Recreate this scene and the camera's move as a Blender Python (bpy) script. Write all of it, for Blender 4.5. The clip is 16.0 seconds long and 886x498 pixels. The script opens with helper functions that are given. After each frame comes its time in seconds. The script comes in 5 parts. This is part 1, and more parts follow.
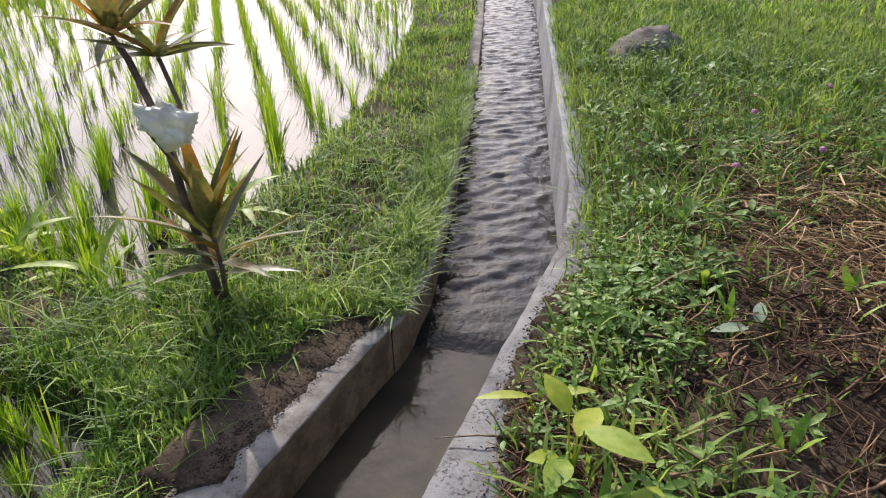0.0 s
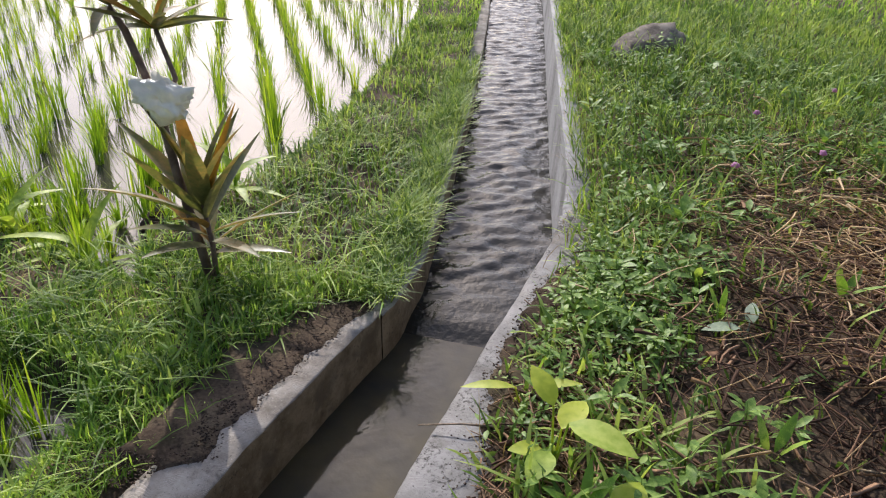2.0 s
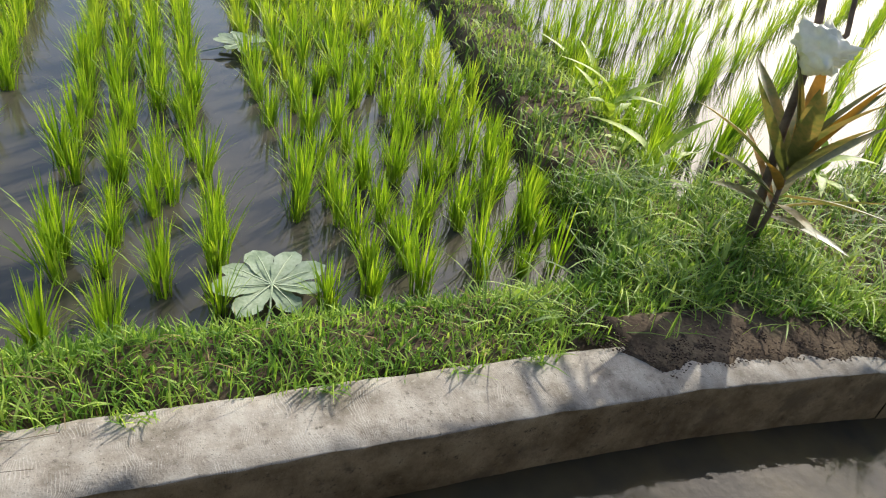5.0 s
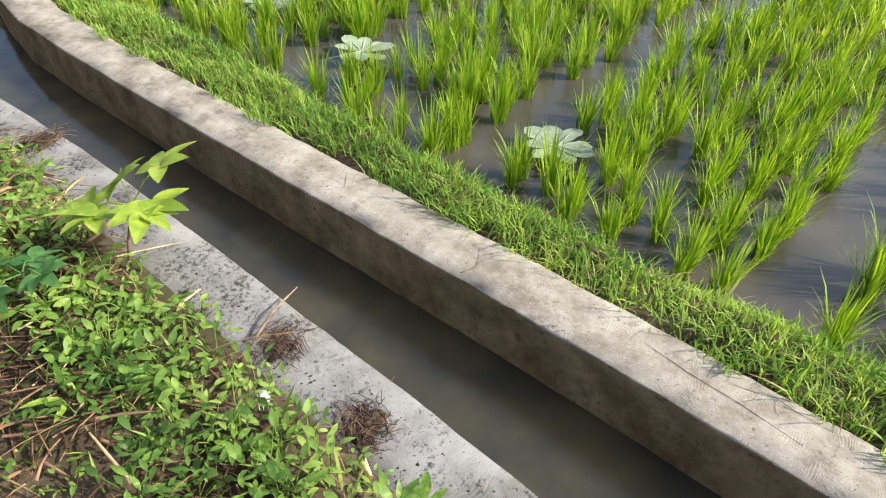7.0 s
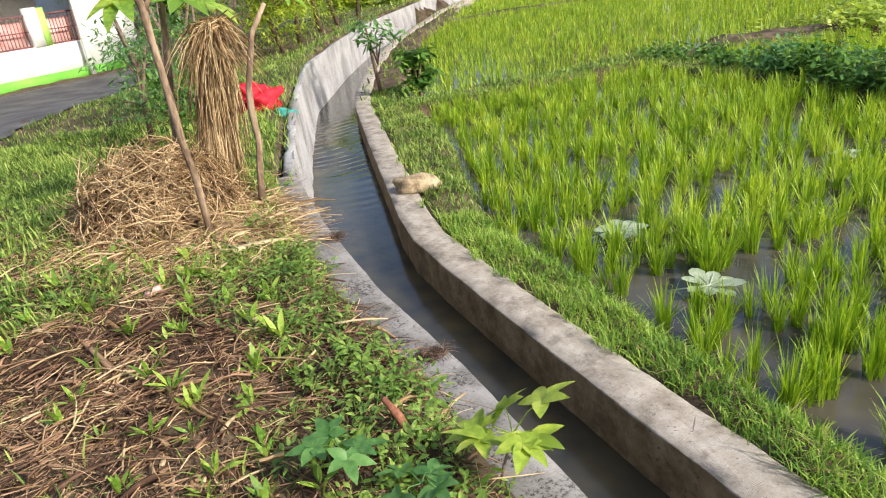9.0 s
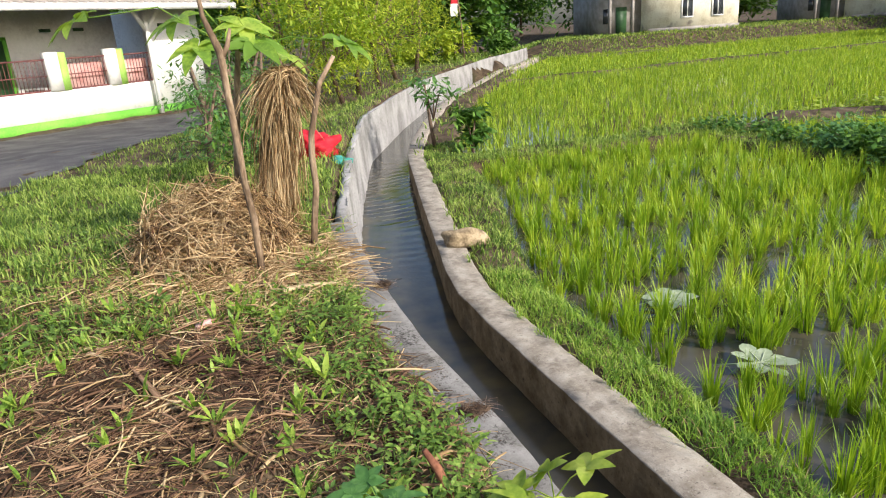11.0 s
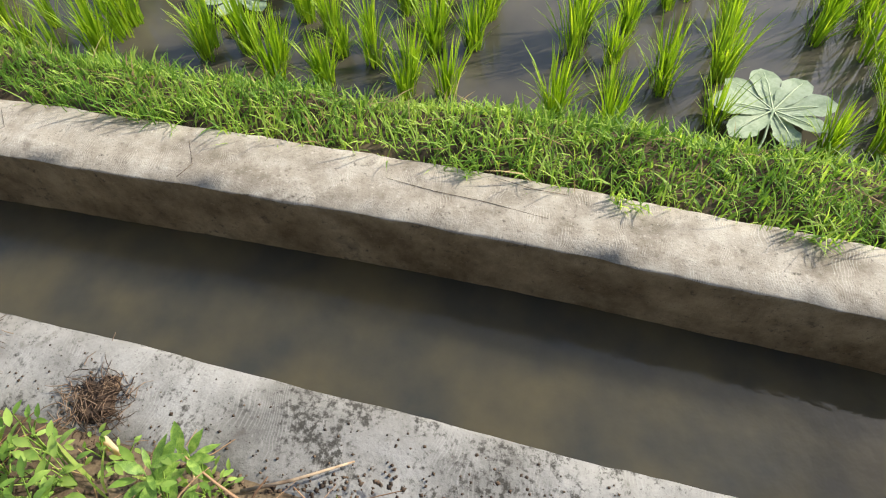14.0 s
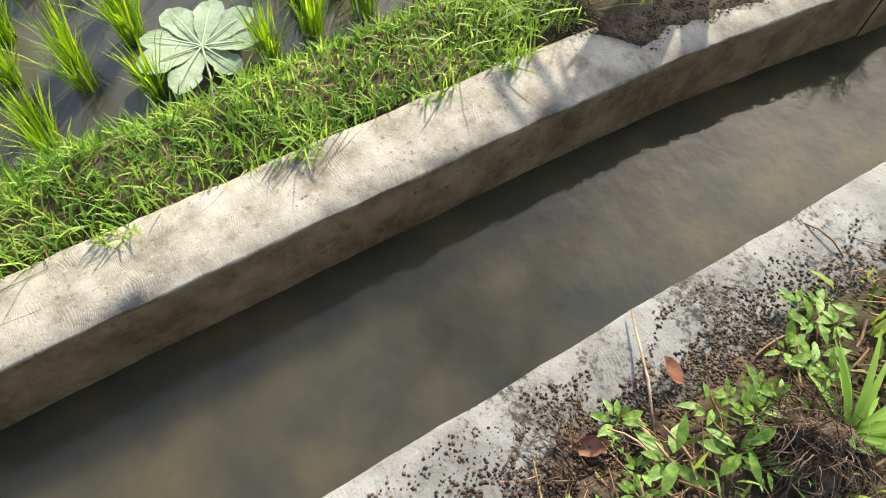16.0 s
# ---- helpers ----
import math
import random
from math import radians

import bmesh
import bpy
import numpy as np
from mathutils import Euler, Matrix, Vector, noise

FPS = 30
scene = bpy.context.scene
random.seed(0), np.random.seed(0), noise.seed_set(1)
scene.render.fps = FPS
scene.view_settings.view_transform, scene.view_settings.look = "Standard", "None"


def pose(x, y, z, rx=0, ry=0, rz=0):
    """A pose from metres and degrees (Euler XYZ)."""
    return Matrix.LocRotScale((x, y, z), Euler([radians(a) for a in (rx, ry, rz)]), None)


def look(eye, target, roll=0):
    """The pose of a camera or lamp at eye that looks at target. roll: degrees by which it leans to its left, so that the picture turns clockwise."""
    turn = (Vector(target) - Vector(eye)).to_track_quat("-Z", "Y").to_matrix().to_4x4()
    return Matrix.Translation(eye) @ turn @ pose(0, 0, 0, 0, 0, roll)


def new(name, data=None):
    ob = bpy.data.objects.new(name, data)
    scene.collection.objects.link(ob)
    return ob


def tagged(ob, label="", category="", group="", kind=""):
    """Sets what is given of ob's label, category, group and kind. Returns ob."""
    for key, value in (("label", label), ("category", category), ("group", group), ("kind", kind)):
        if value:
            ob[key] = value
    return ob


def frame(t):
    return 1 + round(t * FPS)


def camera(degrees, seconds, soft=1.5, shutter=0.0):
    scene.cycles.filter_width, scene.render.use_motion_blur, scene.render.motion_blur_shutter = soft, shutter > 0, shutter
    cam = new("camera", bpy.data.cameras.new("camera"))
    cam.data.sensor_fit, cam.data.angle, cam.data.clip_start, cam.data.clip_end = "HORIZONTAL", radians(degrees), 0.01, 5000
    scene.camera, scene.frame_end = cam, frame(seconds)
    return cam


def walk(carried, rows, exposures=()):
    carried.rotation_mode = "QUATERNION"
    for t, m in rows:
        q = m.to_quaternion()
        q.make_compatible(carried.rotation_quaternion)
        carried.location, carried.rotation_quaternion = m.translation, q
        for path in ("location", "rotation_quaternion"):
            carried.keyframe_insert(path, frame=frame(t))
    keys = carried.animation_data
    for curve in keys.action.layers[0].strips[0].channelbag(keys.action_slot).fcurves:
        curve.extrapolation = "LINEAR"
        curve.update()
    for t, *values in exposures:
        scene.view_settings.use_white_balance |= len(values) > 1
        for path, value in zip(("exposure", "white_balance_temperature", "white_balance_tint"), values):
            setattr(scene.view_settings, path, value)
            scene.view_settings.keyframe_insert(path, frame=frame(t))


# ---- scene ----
cam = camera(66.4, 16.0, 1.15)
PATH = [
    (0, (1.469, 1.363, 2.001), (0.996, 3.058, 1.051), -1.3),
    (0.5, (1.482, 1.377, 2.017), (1.053, 3.081, 1.062), -0.8),
    (1, (1.496, 1.397, 2.017), (1.087, 3.106, 1.063), -1.3),
    (1.5, (1.501, 1.395, 2.009), (1.078, 3.097, 1.047), -0.8),
    (2, (1.481, 1.385, 1.972), (1.021, 3.07, 0.999), 1.3),
    (2.5, (1.474, 1.374, 1.964), (0.989, 3.04, 0.969), 1.7),
    (3, (1.475, 1.373, 1.947), (0.946, 3.029, 0.959), 2.8),
    (3.2, (1.471, 1.374, 1.933), (0.918, 3.005, 0.916), 3.3),
    (5.3, (1.398, 1.031, 1.74), (-0.076, 1.608, 0.518), 13.2),
    (5.5, (1.431, 0.969, 1.74), (-0.036, 1.374, 0.443), 14.1),
    (6, (1.455, 0.895, 1.787), (-0.024, 0.81, 0.444), 8.5),
    (6.5, (1.566, 0.778, 1.773), (0.164, 0.326, 0.42), 8.0),
    (7, (1.625, 0.617, 1.848), (0.419, -0.292, 0.537), 1.7),
    (7.5, (1.679, 0.546, 1.935), (0.633, -0.664, 0.734), -1.6),
    (8, (1.726, 0.525, 1.989), (0.744, -0.923, 1.021), -5.8),
    (8.5, (1.771, 0.516, 2.002), (0.927, -1.058, 1.103), -6.2),
    (9, (1.792, 0.506, 2.037), (1.034, -1.174, 1.262), -6.8),
    (9.5, (1.809, 0.508, 2.051), (1.055, -1.203, 1.342), -7.1),
    (9.7, (1.817, 0.511, 2.06), (1.075, -1.225, 1.398), -7.6),
    (11.8, (1.842, 0.490, 2.019), (1.141, -1.286, 1.413), -1.1),
    (12, (1.836, 0.485, 2.009), (1.112, -1.271, 1.380), -0.9),
    (12.5, (1.736, 0.519, 1.967), (0.886, -1.072, 1.104), -1.9),
    (13, (1.624, 0.539, 1.935), (0.463, -0.59, 0.761), -0.2),
    (13.5, (1.477, 0.661, 1.866), (0.204, -0.038, 0.491), -2.7),
    (13.9, (1.406, 0.724, 1.805), (0.215, 0.376, 0.236), -1.8),
    (14, (1.392, 0.763, 1.797), (0.255, 0.504, 0.172), -1.9),
    (14.5, (1.297, 0.858, 1.778), (0.349, 0.861, 0.017), 1.0),
    (15, (1.249, 0.911, 1.761), (0.41, 1.111, -0.043), 6.5),
    (15.5, (1.208, 1.04, 1.747), (0.379, 1.43, -0.031), 2.4),
    (16, (1.197, 1.218, 1.768), (0.431, 1.831, 0.025), 3.9),
]
walk(cam, [(t, look(eye, target, roll)) for t, eye, target, roll in PATH], [(0.0, 0.12, 6200, 16), (3.2, 0.2, 6200, 16), (5.3, 0.5, 6500, 7), (6.0, 0.75, 6500, 7), (7.0, 0.82, 6550, 8), (8.5, 0.65, 6550, 12), (9.7, 0.5, 6550, 12), (11.8, 0.42, 6600, 11), (12.5, 0.45, 6600, 11), (13.5, 0.72, 6650, 7), (14.5, 0.72, 6800, 6), (16.0, 1.0, 6850, 4)])

# ---- light ----
AZ = (-0.53, 0.85)                    # ground direction towards the sun
ELEV = radians(35)
world = bpy.data.worlds.new("sky")
scene.world = world
world.use_nodes = True
wn = world.node_tree.nodes
sky = wn.new("ShaderNodeTexSky")
sky.sky_type, sky.sun_disc = "NISHITA", False
sky.sun_elevation, sky.sun_rotation = ELEV, math.atan2(AZ[0], AZ[1])
sky.air_density, sky.dust_density, sky.ozone_density = 1.0, 3.0, 1.5
wn["Background"].inputs[1].default_value = 0.17
world.node_tree.links.new(sky.outputs[0], wn["Background"].inputs[0])
sun = new("sun", bpy.data.lights.new("sun", "SUN"))
sun.data.energy, sun.data.angle, sun.data.color = 4.0, radians(0.6), (1.0, 0.95, 0.86)
sun.matrix_world = look((AZ[0] * 30, AZ[1] * 30, 30 * math.tan(ELEV)), (0, 0, 0))

# ---- materials ----


def surf(name, cols, scale=6.0, fine=60.0, rough=0.8, bump=0.3, glow=0.0, spec=0.3, island=0.0, per_object=0.0, pits=None, stretch=None, detail=6.0, trowel=0.0):
    """cols: two or three base colours mixed by noise. glow: share of light let through (leaves). pits: (scale, threshold, colour) dark specks."""
    m = bpy.data.materials.new(name)
    m.use_nodes = True
    nt = m.node_tree
    n, ln = nt.nodes, nt.links
    bsdf = n["Principled BSDF"]
    out = n["Material Output"]
    bsdf.inputs["Roughness"].default_value = rough
    bsdf.inputs["Specular IOR Level"].default_value = spec
    tc = n.new("ShaderNodeTexCoord")
    co = tc.outputs["Object"]
    if stretch:
        mp = n.new("ShaderNodeMapping")
        mp.inputs["Scale"].default_value = stretch
        ln.new(co, mp.inputs[0])
        co = mp.outputs[0]
    big = n.new("ShaderNodeTexNoise")
    big.inputs["Scale"].default_value, big.inputs["Detail"].default_value = scale, detail
    ln.new(co, big.inputs["Vector"])
    small = n.new("ShaderNodeTexNoise")
    small.inputs["Scale"].default_value, small.inputs["Detail"].default_value = fine, 4
    ln.new(co, small.inputs["Vector"])
    add = n.new("ShaderNodeMath")
    add.operation = "MULTIPLY_ADD"
    ln.new(small.outputs[0], add.inputs[0])
    add.inputs[1].default_value = 0.45
    ln.new(big.outputs[0], add.inputs[2])
    fac = add.outputs[0]
    for amount, src in ((island, "geo"), (per_object, "obj")):
        if amount:
            node = n.new("ShaderNodeNewGeometry" if src == "geo" else "ShaderNodeObjectInfo")
            extra = n.new("ShaderNodeMath")
            extra.operation = "MULTIPLY_ADD"
            ln.new(node.outputs["Random Per Island" if src == "geo" else "Random"], extra.inputs[0])
            extra.inputs[1].default_value = amount
            ln.new(fac, extra.inputs[2])
            fac = extra.outputs[0]
    ramp = n.new("ShaderNodeValToRGB")
    el = ramp.color_ramp.elements
    lo, hi = 0.58, 0.88
    shift = n.new("ShaderNodeMath")
    shift.operation = "SUBTRACT"
    ln.new(fac, shift.inputs[0])
    shift.inputs[1].default_value = (island + per_object) * 0.5
    ln.new(shift.outputs[0], ramp.inputs[0])
    el[0].position, el[1].position = lo, hi
    el[0].color, el[1].color = (*cols[0], 1), (*cols[-1], 1)
    if len(cols) == 3:
        e = el.new((lo + hi) / 2)
        e.color = (*cols[1], 1)
    colour = ramp.outputs[0]
    for ps, th, pc in pits or ():
        pn = n.new("ShaderNodeTexNoise")
        pn.inputs["Scale"].default_value, pn.inputs["Detail"].default_value = ps, 5
        ln.new(co, pn.inputs["Vector"])
        pr = n.new("ShaderNodeMapRange")
        pr.inputs["From Min"].default_value, pr.inputs["From Max"].default_value = th, th + 0.11
        ln.new(pn.outputs[0], pr.inputs["Value"])
        mx = n.new("ShaderNodeMix")
        mx.data_type = "RGBA"
        ln.new(pr.outputs[0], mx.inputs["Factor"])
        ln.new(colour, mx.inputs["A"])
        mx.inputs["B"].default_value = (*pc, 1)
        colour = mx.outputs["Result"]
    ln.new(colour, bsdf.inputs["Base Color"])
    if bump:
        bp = n.new("ShaderNodeBump")
        bp.inputs["Strength"].default_value, bp.inputs["Distance"].default_value = bump, 0.01
        height = fac if not island else small.outputs[0]
        if trowel:
            wave = n.new("ShaderNodeTexWave")
            wave.wave_type = "RINGS"
            wave.inputs["Scale"].default_value, wave.inputs["Distortion"].default_value = 9.0, 14.0
            wave.inputs["Detail"].default_value, wave.inputs["Detail Scale"].default_value = 3.0, 0.6
            ln.new(co, wave.inputs["Vector"])
            both = n.new("ShaderNodeMath")
            both.operation = "MULTIPLY_ADD"
            ln.new(wave.outputs["Fac"], both.inputs[0])
            both.inputs[1].default_value = trowel
            ln.new(fac, both.inputs[2])
            height = both.outputs[0]
        ln.new(height, bp.inputs["Height"])
        ln.new(bp.outputs[0], bsdf.inputs["Normal"])
    if glow:
        tr = n.new("ShaderNodeBsdfTranslucent")
        br = n.new("ShaderNodeMix")
        br.data_type, br.blend_type = "RGBA", "MULTIPLY"
        br.inputs["Factor"].default_value = 1.0
        br.inputs["B"].default_value = (1.3, 1.25, 0.75, 1)
        ln.new(colour, br.inputs["A"])
        ln.new(br.outputs["Result"], tr.inputs[0])
        mix = n.new("ShaderNodeMixShader")
        mix.inputs[0].default_value = glow
        ln.new(bsdf.outputs[0], mix.inputs[1])
        ln.new(tr.outputs[0], mix.inputs[2])
        ln.new(mix.outputs[0], out.inputs[0])
    return m


def water_mat(name, col, rough, wave, size, murk=None, ior=1.33, cloud=0.0):
    m = bpy.data.materials.new(name)
    m.use_nodes = True
    n, ln = m.node_tree.nodes, m.node_tree.links
    b = n["Principled BSDF"]
    b.inputs["Roughness"].default_value, b.inputs["IOR"].default_value = rough, ior
    tc = n.new("ShaderNodeTexCoord")
    murky = n.new("ShaderNodeTexNoise")
    murky.inputs["Scale"].default_value, murky.inputs["Detail"].default_value = 3.2, 7
    ln.new(tc.outputs["Object"], murky.inputs["Vector"])
    rp = n.new("ShaderNodeValToRGB")
    rp.color_ramp.elements[0].position, rp.color_ramp.elements[1].position = 0.35, 0.7
    rp.color_ramp.elements[0].color = (*col, 1)
    rp.color_ramp.elements[1].color = (*(murk or [c * 1.7 for c in col]), 1)
    ln.new(murky.outputs[0], rp.inputs[0])
    ln.new(rp.outputs[0], b.inputs["Base Color"])
    w = n.new("ShaderNodeTexNoise")
    w.inputs["Scale"].default_value, w.inputs["Detail"].default_value = size, 3
    ln.new(tc.outputs["Object"], w.inputs["Vector"])
    bp = n.new("ShaderNodeBump")
    bp.inputs["Strength"].default_value, bp.inputs["Distance"].default_value = wave, 0.02
    ln.new(w.outputs[0], bp.inputs["Height"])
    ln.new(bp.outputs[0], b.inputs["Normal"])
    if cloud:
        b.subsurface_method = "BURLEY"
        b.inputs["Subsurface Weight"].default_value = 1.0
        b.inputs["Subsurface Radius"].default_value = (1.0, 0.9, 0.7)
        b.inputs["Subsurface Scale"].default_value = cloud
    return m


def concrete(name, cols, comb, moss, mossy, stain, cluster=4.0, grains=48.0, combed=0.42):
    """Hand-trowelled concrete: mottled body, combed trowel arcs of the colour comb, brown stains, and dark moss flecks that gather in patches."""
    m = bpy.data.materials.new(name)
    m.use_nodes = True
    n, ln = m.node_tree.nodes, m.node_tree.links
    b = n["Principled BSDF"]
    b.inputs["Roughness"].default_value, b.inputs["Specular IOR Level"].default_value = 0.9, 0.25
    co = n.new("ShaderNodeTexCoord").outputs["Object"]

    def noise_at(scale, detail, rough=0.55):
        q = n.new("ShaderNodeTexNoise")
        q.inputs["Scale"].default_value, q.inputs["Detail"].default_value, q.inputs["Roughness"].default_value = scale, detail, rough
        ln.new(co, q.inputs["Vector"])
        return q.outputs[0]

    def ranged(src, lo, hi, a=0.0, c=1.0):
        q = n.new("ShaderNodeMapRange")
        for key, v in (("From Min", lo), ("From Max", hi), ("To Min", a), ("To Max", c)):
            q.inputs[key].default_value = v
        ln.new(src, q.inputs["Value"])
        return q.outputs[0]

    def calc(op, a, c):
        q = n.new("ShaderNodeMath")
        q.operation = op
        for k, v in enumerate((a, c)):
            if isinstance(v, float):
                q.inputs[k].default_value = v
            else:
                ln.new(v, q.inputs[k])
        return q.outputs[0]

    def mixed(fac, a, colour):
        q = n.new("ShaderNodeMix")
        q.data_type = "RGBA"
        ln.new(fac, q.inputs["Factor"])
        ln.new(a, q.inputs["A"])
        q.inputs["B"].default_value = (*colour, 1)
        return q.outputs["Result"]

    ramp = n.new("ShaderNodeValToRGB")
    el = ramp.color_ramp.elements
    el[0].position, el[1].position = 0.36, 0.64
    el[0].color, el[1].color = (*cols[0], 1), (*cols[2], 1)
    el.new(0.5).color = (*cols[1], 1)
    body = noise_at(5.0, 8, 0.68)
    ln.new(body, ramp.inputs[0])
    wave = n.new("ShaderNodeTexWave")
    wave.wave_type, wave.bands_direction = "BANDS", "Y"
    for key, v in (("Scale", 40.0), ("Distortion", 46.0), ("Detail", 2.0), ("Detail Scale", 0.16), ("Detail Roughness", 0.4)):
        wave.inputs[key].default_value = v
    ln.new(co, wave.inputs["Vector"])
    ridge = calc("MULTIPLY", ranged(wave.outputs["Fac"], 0.68, 0.95), ranged(noise_at(9.0, 4), 0.50, 0.60))
    colour = mixed(calc("MULTIPLY", ridge, combed), ramp.outputs[0], comb)
    colour = mixed(ranged(noise_at(70.0, 4, 0.7), 0.60, 0.68, 0.0, 0.55), colour, comb)
    colour = mixed(ranged(noise_at(2.9, 8, 0.68), 0.565, 0.64, 0.0, 0.70), colour, stain)
    colour = mixed(ranged(noise_at(11.0, 6, 0.7), 0.60, 0.70, 0.0, 0.7), colour, [c * 0.7 for c in stain])
    fleck = calc("ADD", noise_at(grains, 5, 0.7), calc("MULTIPLY", ranged(noise_at(cluster, 4), 0.35, 0.65), mossy))
    colour = mixed(ranged(fleck, 0.64, 0.78, 0.0, 0.95), colour, moss)
    colour = mixed(ranged(noise_at(170.0, 3), 0.64, 0.72, 0.0, 0.8), colour, [c * 0.8 for c in moss])
    ln.new(colour, b.inputs["Base Color"])
    h = calc("ADD", calc("MULTIPLY", body, 0.8), calc("ADD", calc("MULTIPLY", ridge, 0.09 * combed), calc("MULTIPLY", noise_at(95.0, 5), 0.35)))
    bp = n.new("ShaderNodeBump")
    bp.inputs["Strength"].default_value, bp.inputs["Distance"].default_value = 0.6, 0.01
    ln.new(h, bp.inputs["Height"])
    ln.new(bp.outputs[0], b.inputs["Normal"])
    return m


M_SOIL = surf("soil", [(0.045, 0.031, 0.020), (0.092, 0.065, 0.042), (0.145, 0.108, 0.068)], 3.0, 70, 0.95, 0.8, spec=0.15, pits=[(1.3, 0.56, (0.05, 0.045, 0.022)), (24.0, 0.60, (0.03, 0.022, 0.015))])
M_CONC = concrete("left_wall_concrete", [(0.18, 0.152, 0.118), (0.30, 0.264, 0.216), (0.40, 0.362, 0.305)], (0.52, 0.48, 0.42), (0.055, 0.046, 0.036), 0.09, (0.15, 0.125, 0.10))
# Wall's water side: brown mud stain, and its shade put into the darker colour.
M_CONC_SHADE = concrete("stained_shade_concrete", [(0.125, 0.088, 0.046), (0.215, 0.158, 0.090), (0.31, 0.240, 0.146)], (0.30, 0.24, 0.155), (0.05, 0.04, 0.028), 0.10, (0.115, 0.088, 0.055), 4.0, 30.0, 0.15)
M_CONC_R = concrete("right_wall_concrete", [(0.13, 0.124, 0.115), (0.205, 0.197, 0.186), (0.27, 0.262, 0.25)], (0.40, 0.39, 0.375), (0.035, 0.032, 0.027), 0.22, (0.11, 0.096, 0.080), 6.0, 70.0, 0.22)
M_CONC_F = surf("far_wall_concrete", [(0.19, 0.185, 0.18), (0.30, 0.295, 0.29), (0.38, 0.375, 0.37)], 1.5, 25, 0.9, 0.3, spec=0.2,
                pits=[(3.5, 0.66, (0.16, 0.15, 0.14)), (14.0, 0.68, (0.12, 0.11, 0.10))])
M_CANAL = water_mat("canal_water", (0.038, 0.037, 0.031), 0.02, 0.14, 12.0, (0.078, 0.066, 0.038), 1.36, 0.65)
M_FLOW = water_mat("flowing_canal_water", (0.020, 0.019, 0.016), 0.02, 0.3, 22.0, None, 1.36)
M_PADDY = water_mat("paddy_water", (0.050, 0.045, 0.036), 0.06, 0.05, 3.0, (0.085, 0.073, 0.055), 1.5)
M_RICE = surf("rice_leaf", [(0.145, 0.26, 0.012), (0.25, 0.39, 0.02), (0.41, 0.51, 0.045)], 2.0, 9, 0.5, 0, glow=0.45, spec=0.4, island=0.3)
M_GRASS = surf("grass_blade", [(0.11, 0.22, 0.030), (0.22, 0.37, 0.050), (0.38, 0.50, 0.11)], 1.5, 8, 0.6, 0, glow=0.48, spec=0.3, island=0.45)
M_ROUGH = surf("rough_grass_blade", [(0.085, 0.155, 0.026), (0.185, 0.315, 0.048), (0.36, 0.46, 0.105)], 1.5, 8, 0.6, 0, glow=0.40, spec=0.35, island=0.6)
M_DRYGRASS = surf("dry_grass", [(0.16, 0.11, 0.05), (0.27, 0.19, 0.09), (0.40, 0.30, 0.15)], 2.0, 9, 0.8, 0, glow=0.2, spec=0.2, island=0.4)
M_WEED = surf("weed_leaf", [(0.085, 0.165, 0.028), (0.16, 0.275, 0.044), (0.27, 0.385, 0.08)], 4, 40, 0.5, 0.1, glow=0.35, spec=0.4, island=0.3)
M_STRAW = surf("rice_straw", [(0.26, 0.165, 0.08), (0.50, 0.35, 0.185), (0.72, 0.565, 0.35)], 2.0, 12, 0.85, 0, glow=0.3, spec=0.2, island=0.45)
M_LITTER = surf("rotting_stalks", [(0.062, 0.034, 0.021), (0.165, 0.094, 0.056), (0.34, 0.21, 0.125)], 2.0, 12, 0.9, 0, glow=0.08, spec=0.2, island=0.5)
M_WOOD = surf("bare_branch", [(0.12, 0.08, 0.05), (0.25, 0.175, 0.115), (0.38, 0.29, 0.20)], 9, 60, 0.85, 0.8, stretch=(1, 1, 0.3), pits=[(11, 0.58, (0.10, 0.07, 0.05))])
M_ROAD = surf("old_asphalt", [(0.045, 0.043, 0.045), (0.075, 0.072, 0.073), (0.12, 0.115, 0.11)], 1.2, 45, 0.9, 0.4, pits=[(2.0, 0.66, (0.14, 0.12, 0.10))])
M_WHITE = surf("whitewash", [(0.66, 0.66, 0.64), (0.80, 0.80, 0.78), (0.86, 0.86, 0.84)], 0.9, 12, 0.85, 0.1)

# ---- geometry helpers ----


def mesh_np(name, co, tris, mats, slots=None, smooth=False):
    me = bpy.data.meshes.new(name)
    co, tris = np.asarray(co, np.float32), np.asarray(tris, np.int32)
    me.vertices.add(len(co))
    me.vertices.foreach_set("co", co.ravel())
    me.loops.add(tris.size)
    me.loops.foreach_set("vertex_index", tris.ravel())
    me.polygons.add(len(tris))
    me.polygons.foreach_set("loop_start", np.arange(0, tris.size, tris.shape[1], dtype=np.int32))
    for m in mats if isinstance(mats, (list, tuple)) else [mats]:
        me.materials.append(m)
    if slots is not None:
        me.polygons.foreach_set("material_index", np.asarray(slots, np.int32))
    if smooth:
        me.polygons.foreach_set("use_smooth", np.ones(len(tris), bool))
    me.update(calc_edges=True)
    me.validate()
    return me


def grid_faces(nu, nv):
    a = np.arange(nu * nv).reshape(nu, nv)
    return np.stack([a[:-1, :-1], a[1:, :-1], a[1:, 1:], a[:-1, 1:]], -1).reshape(-1, 4)


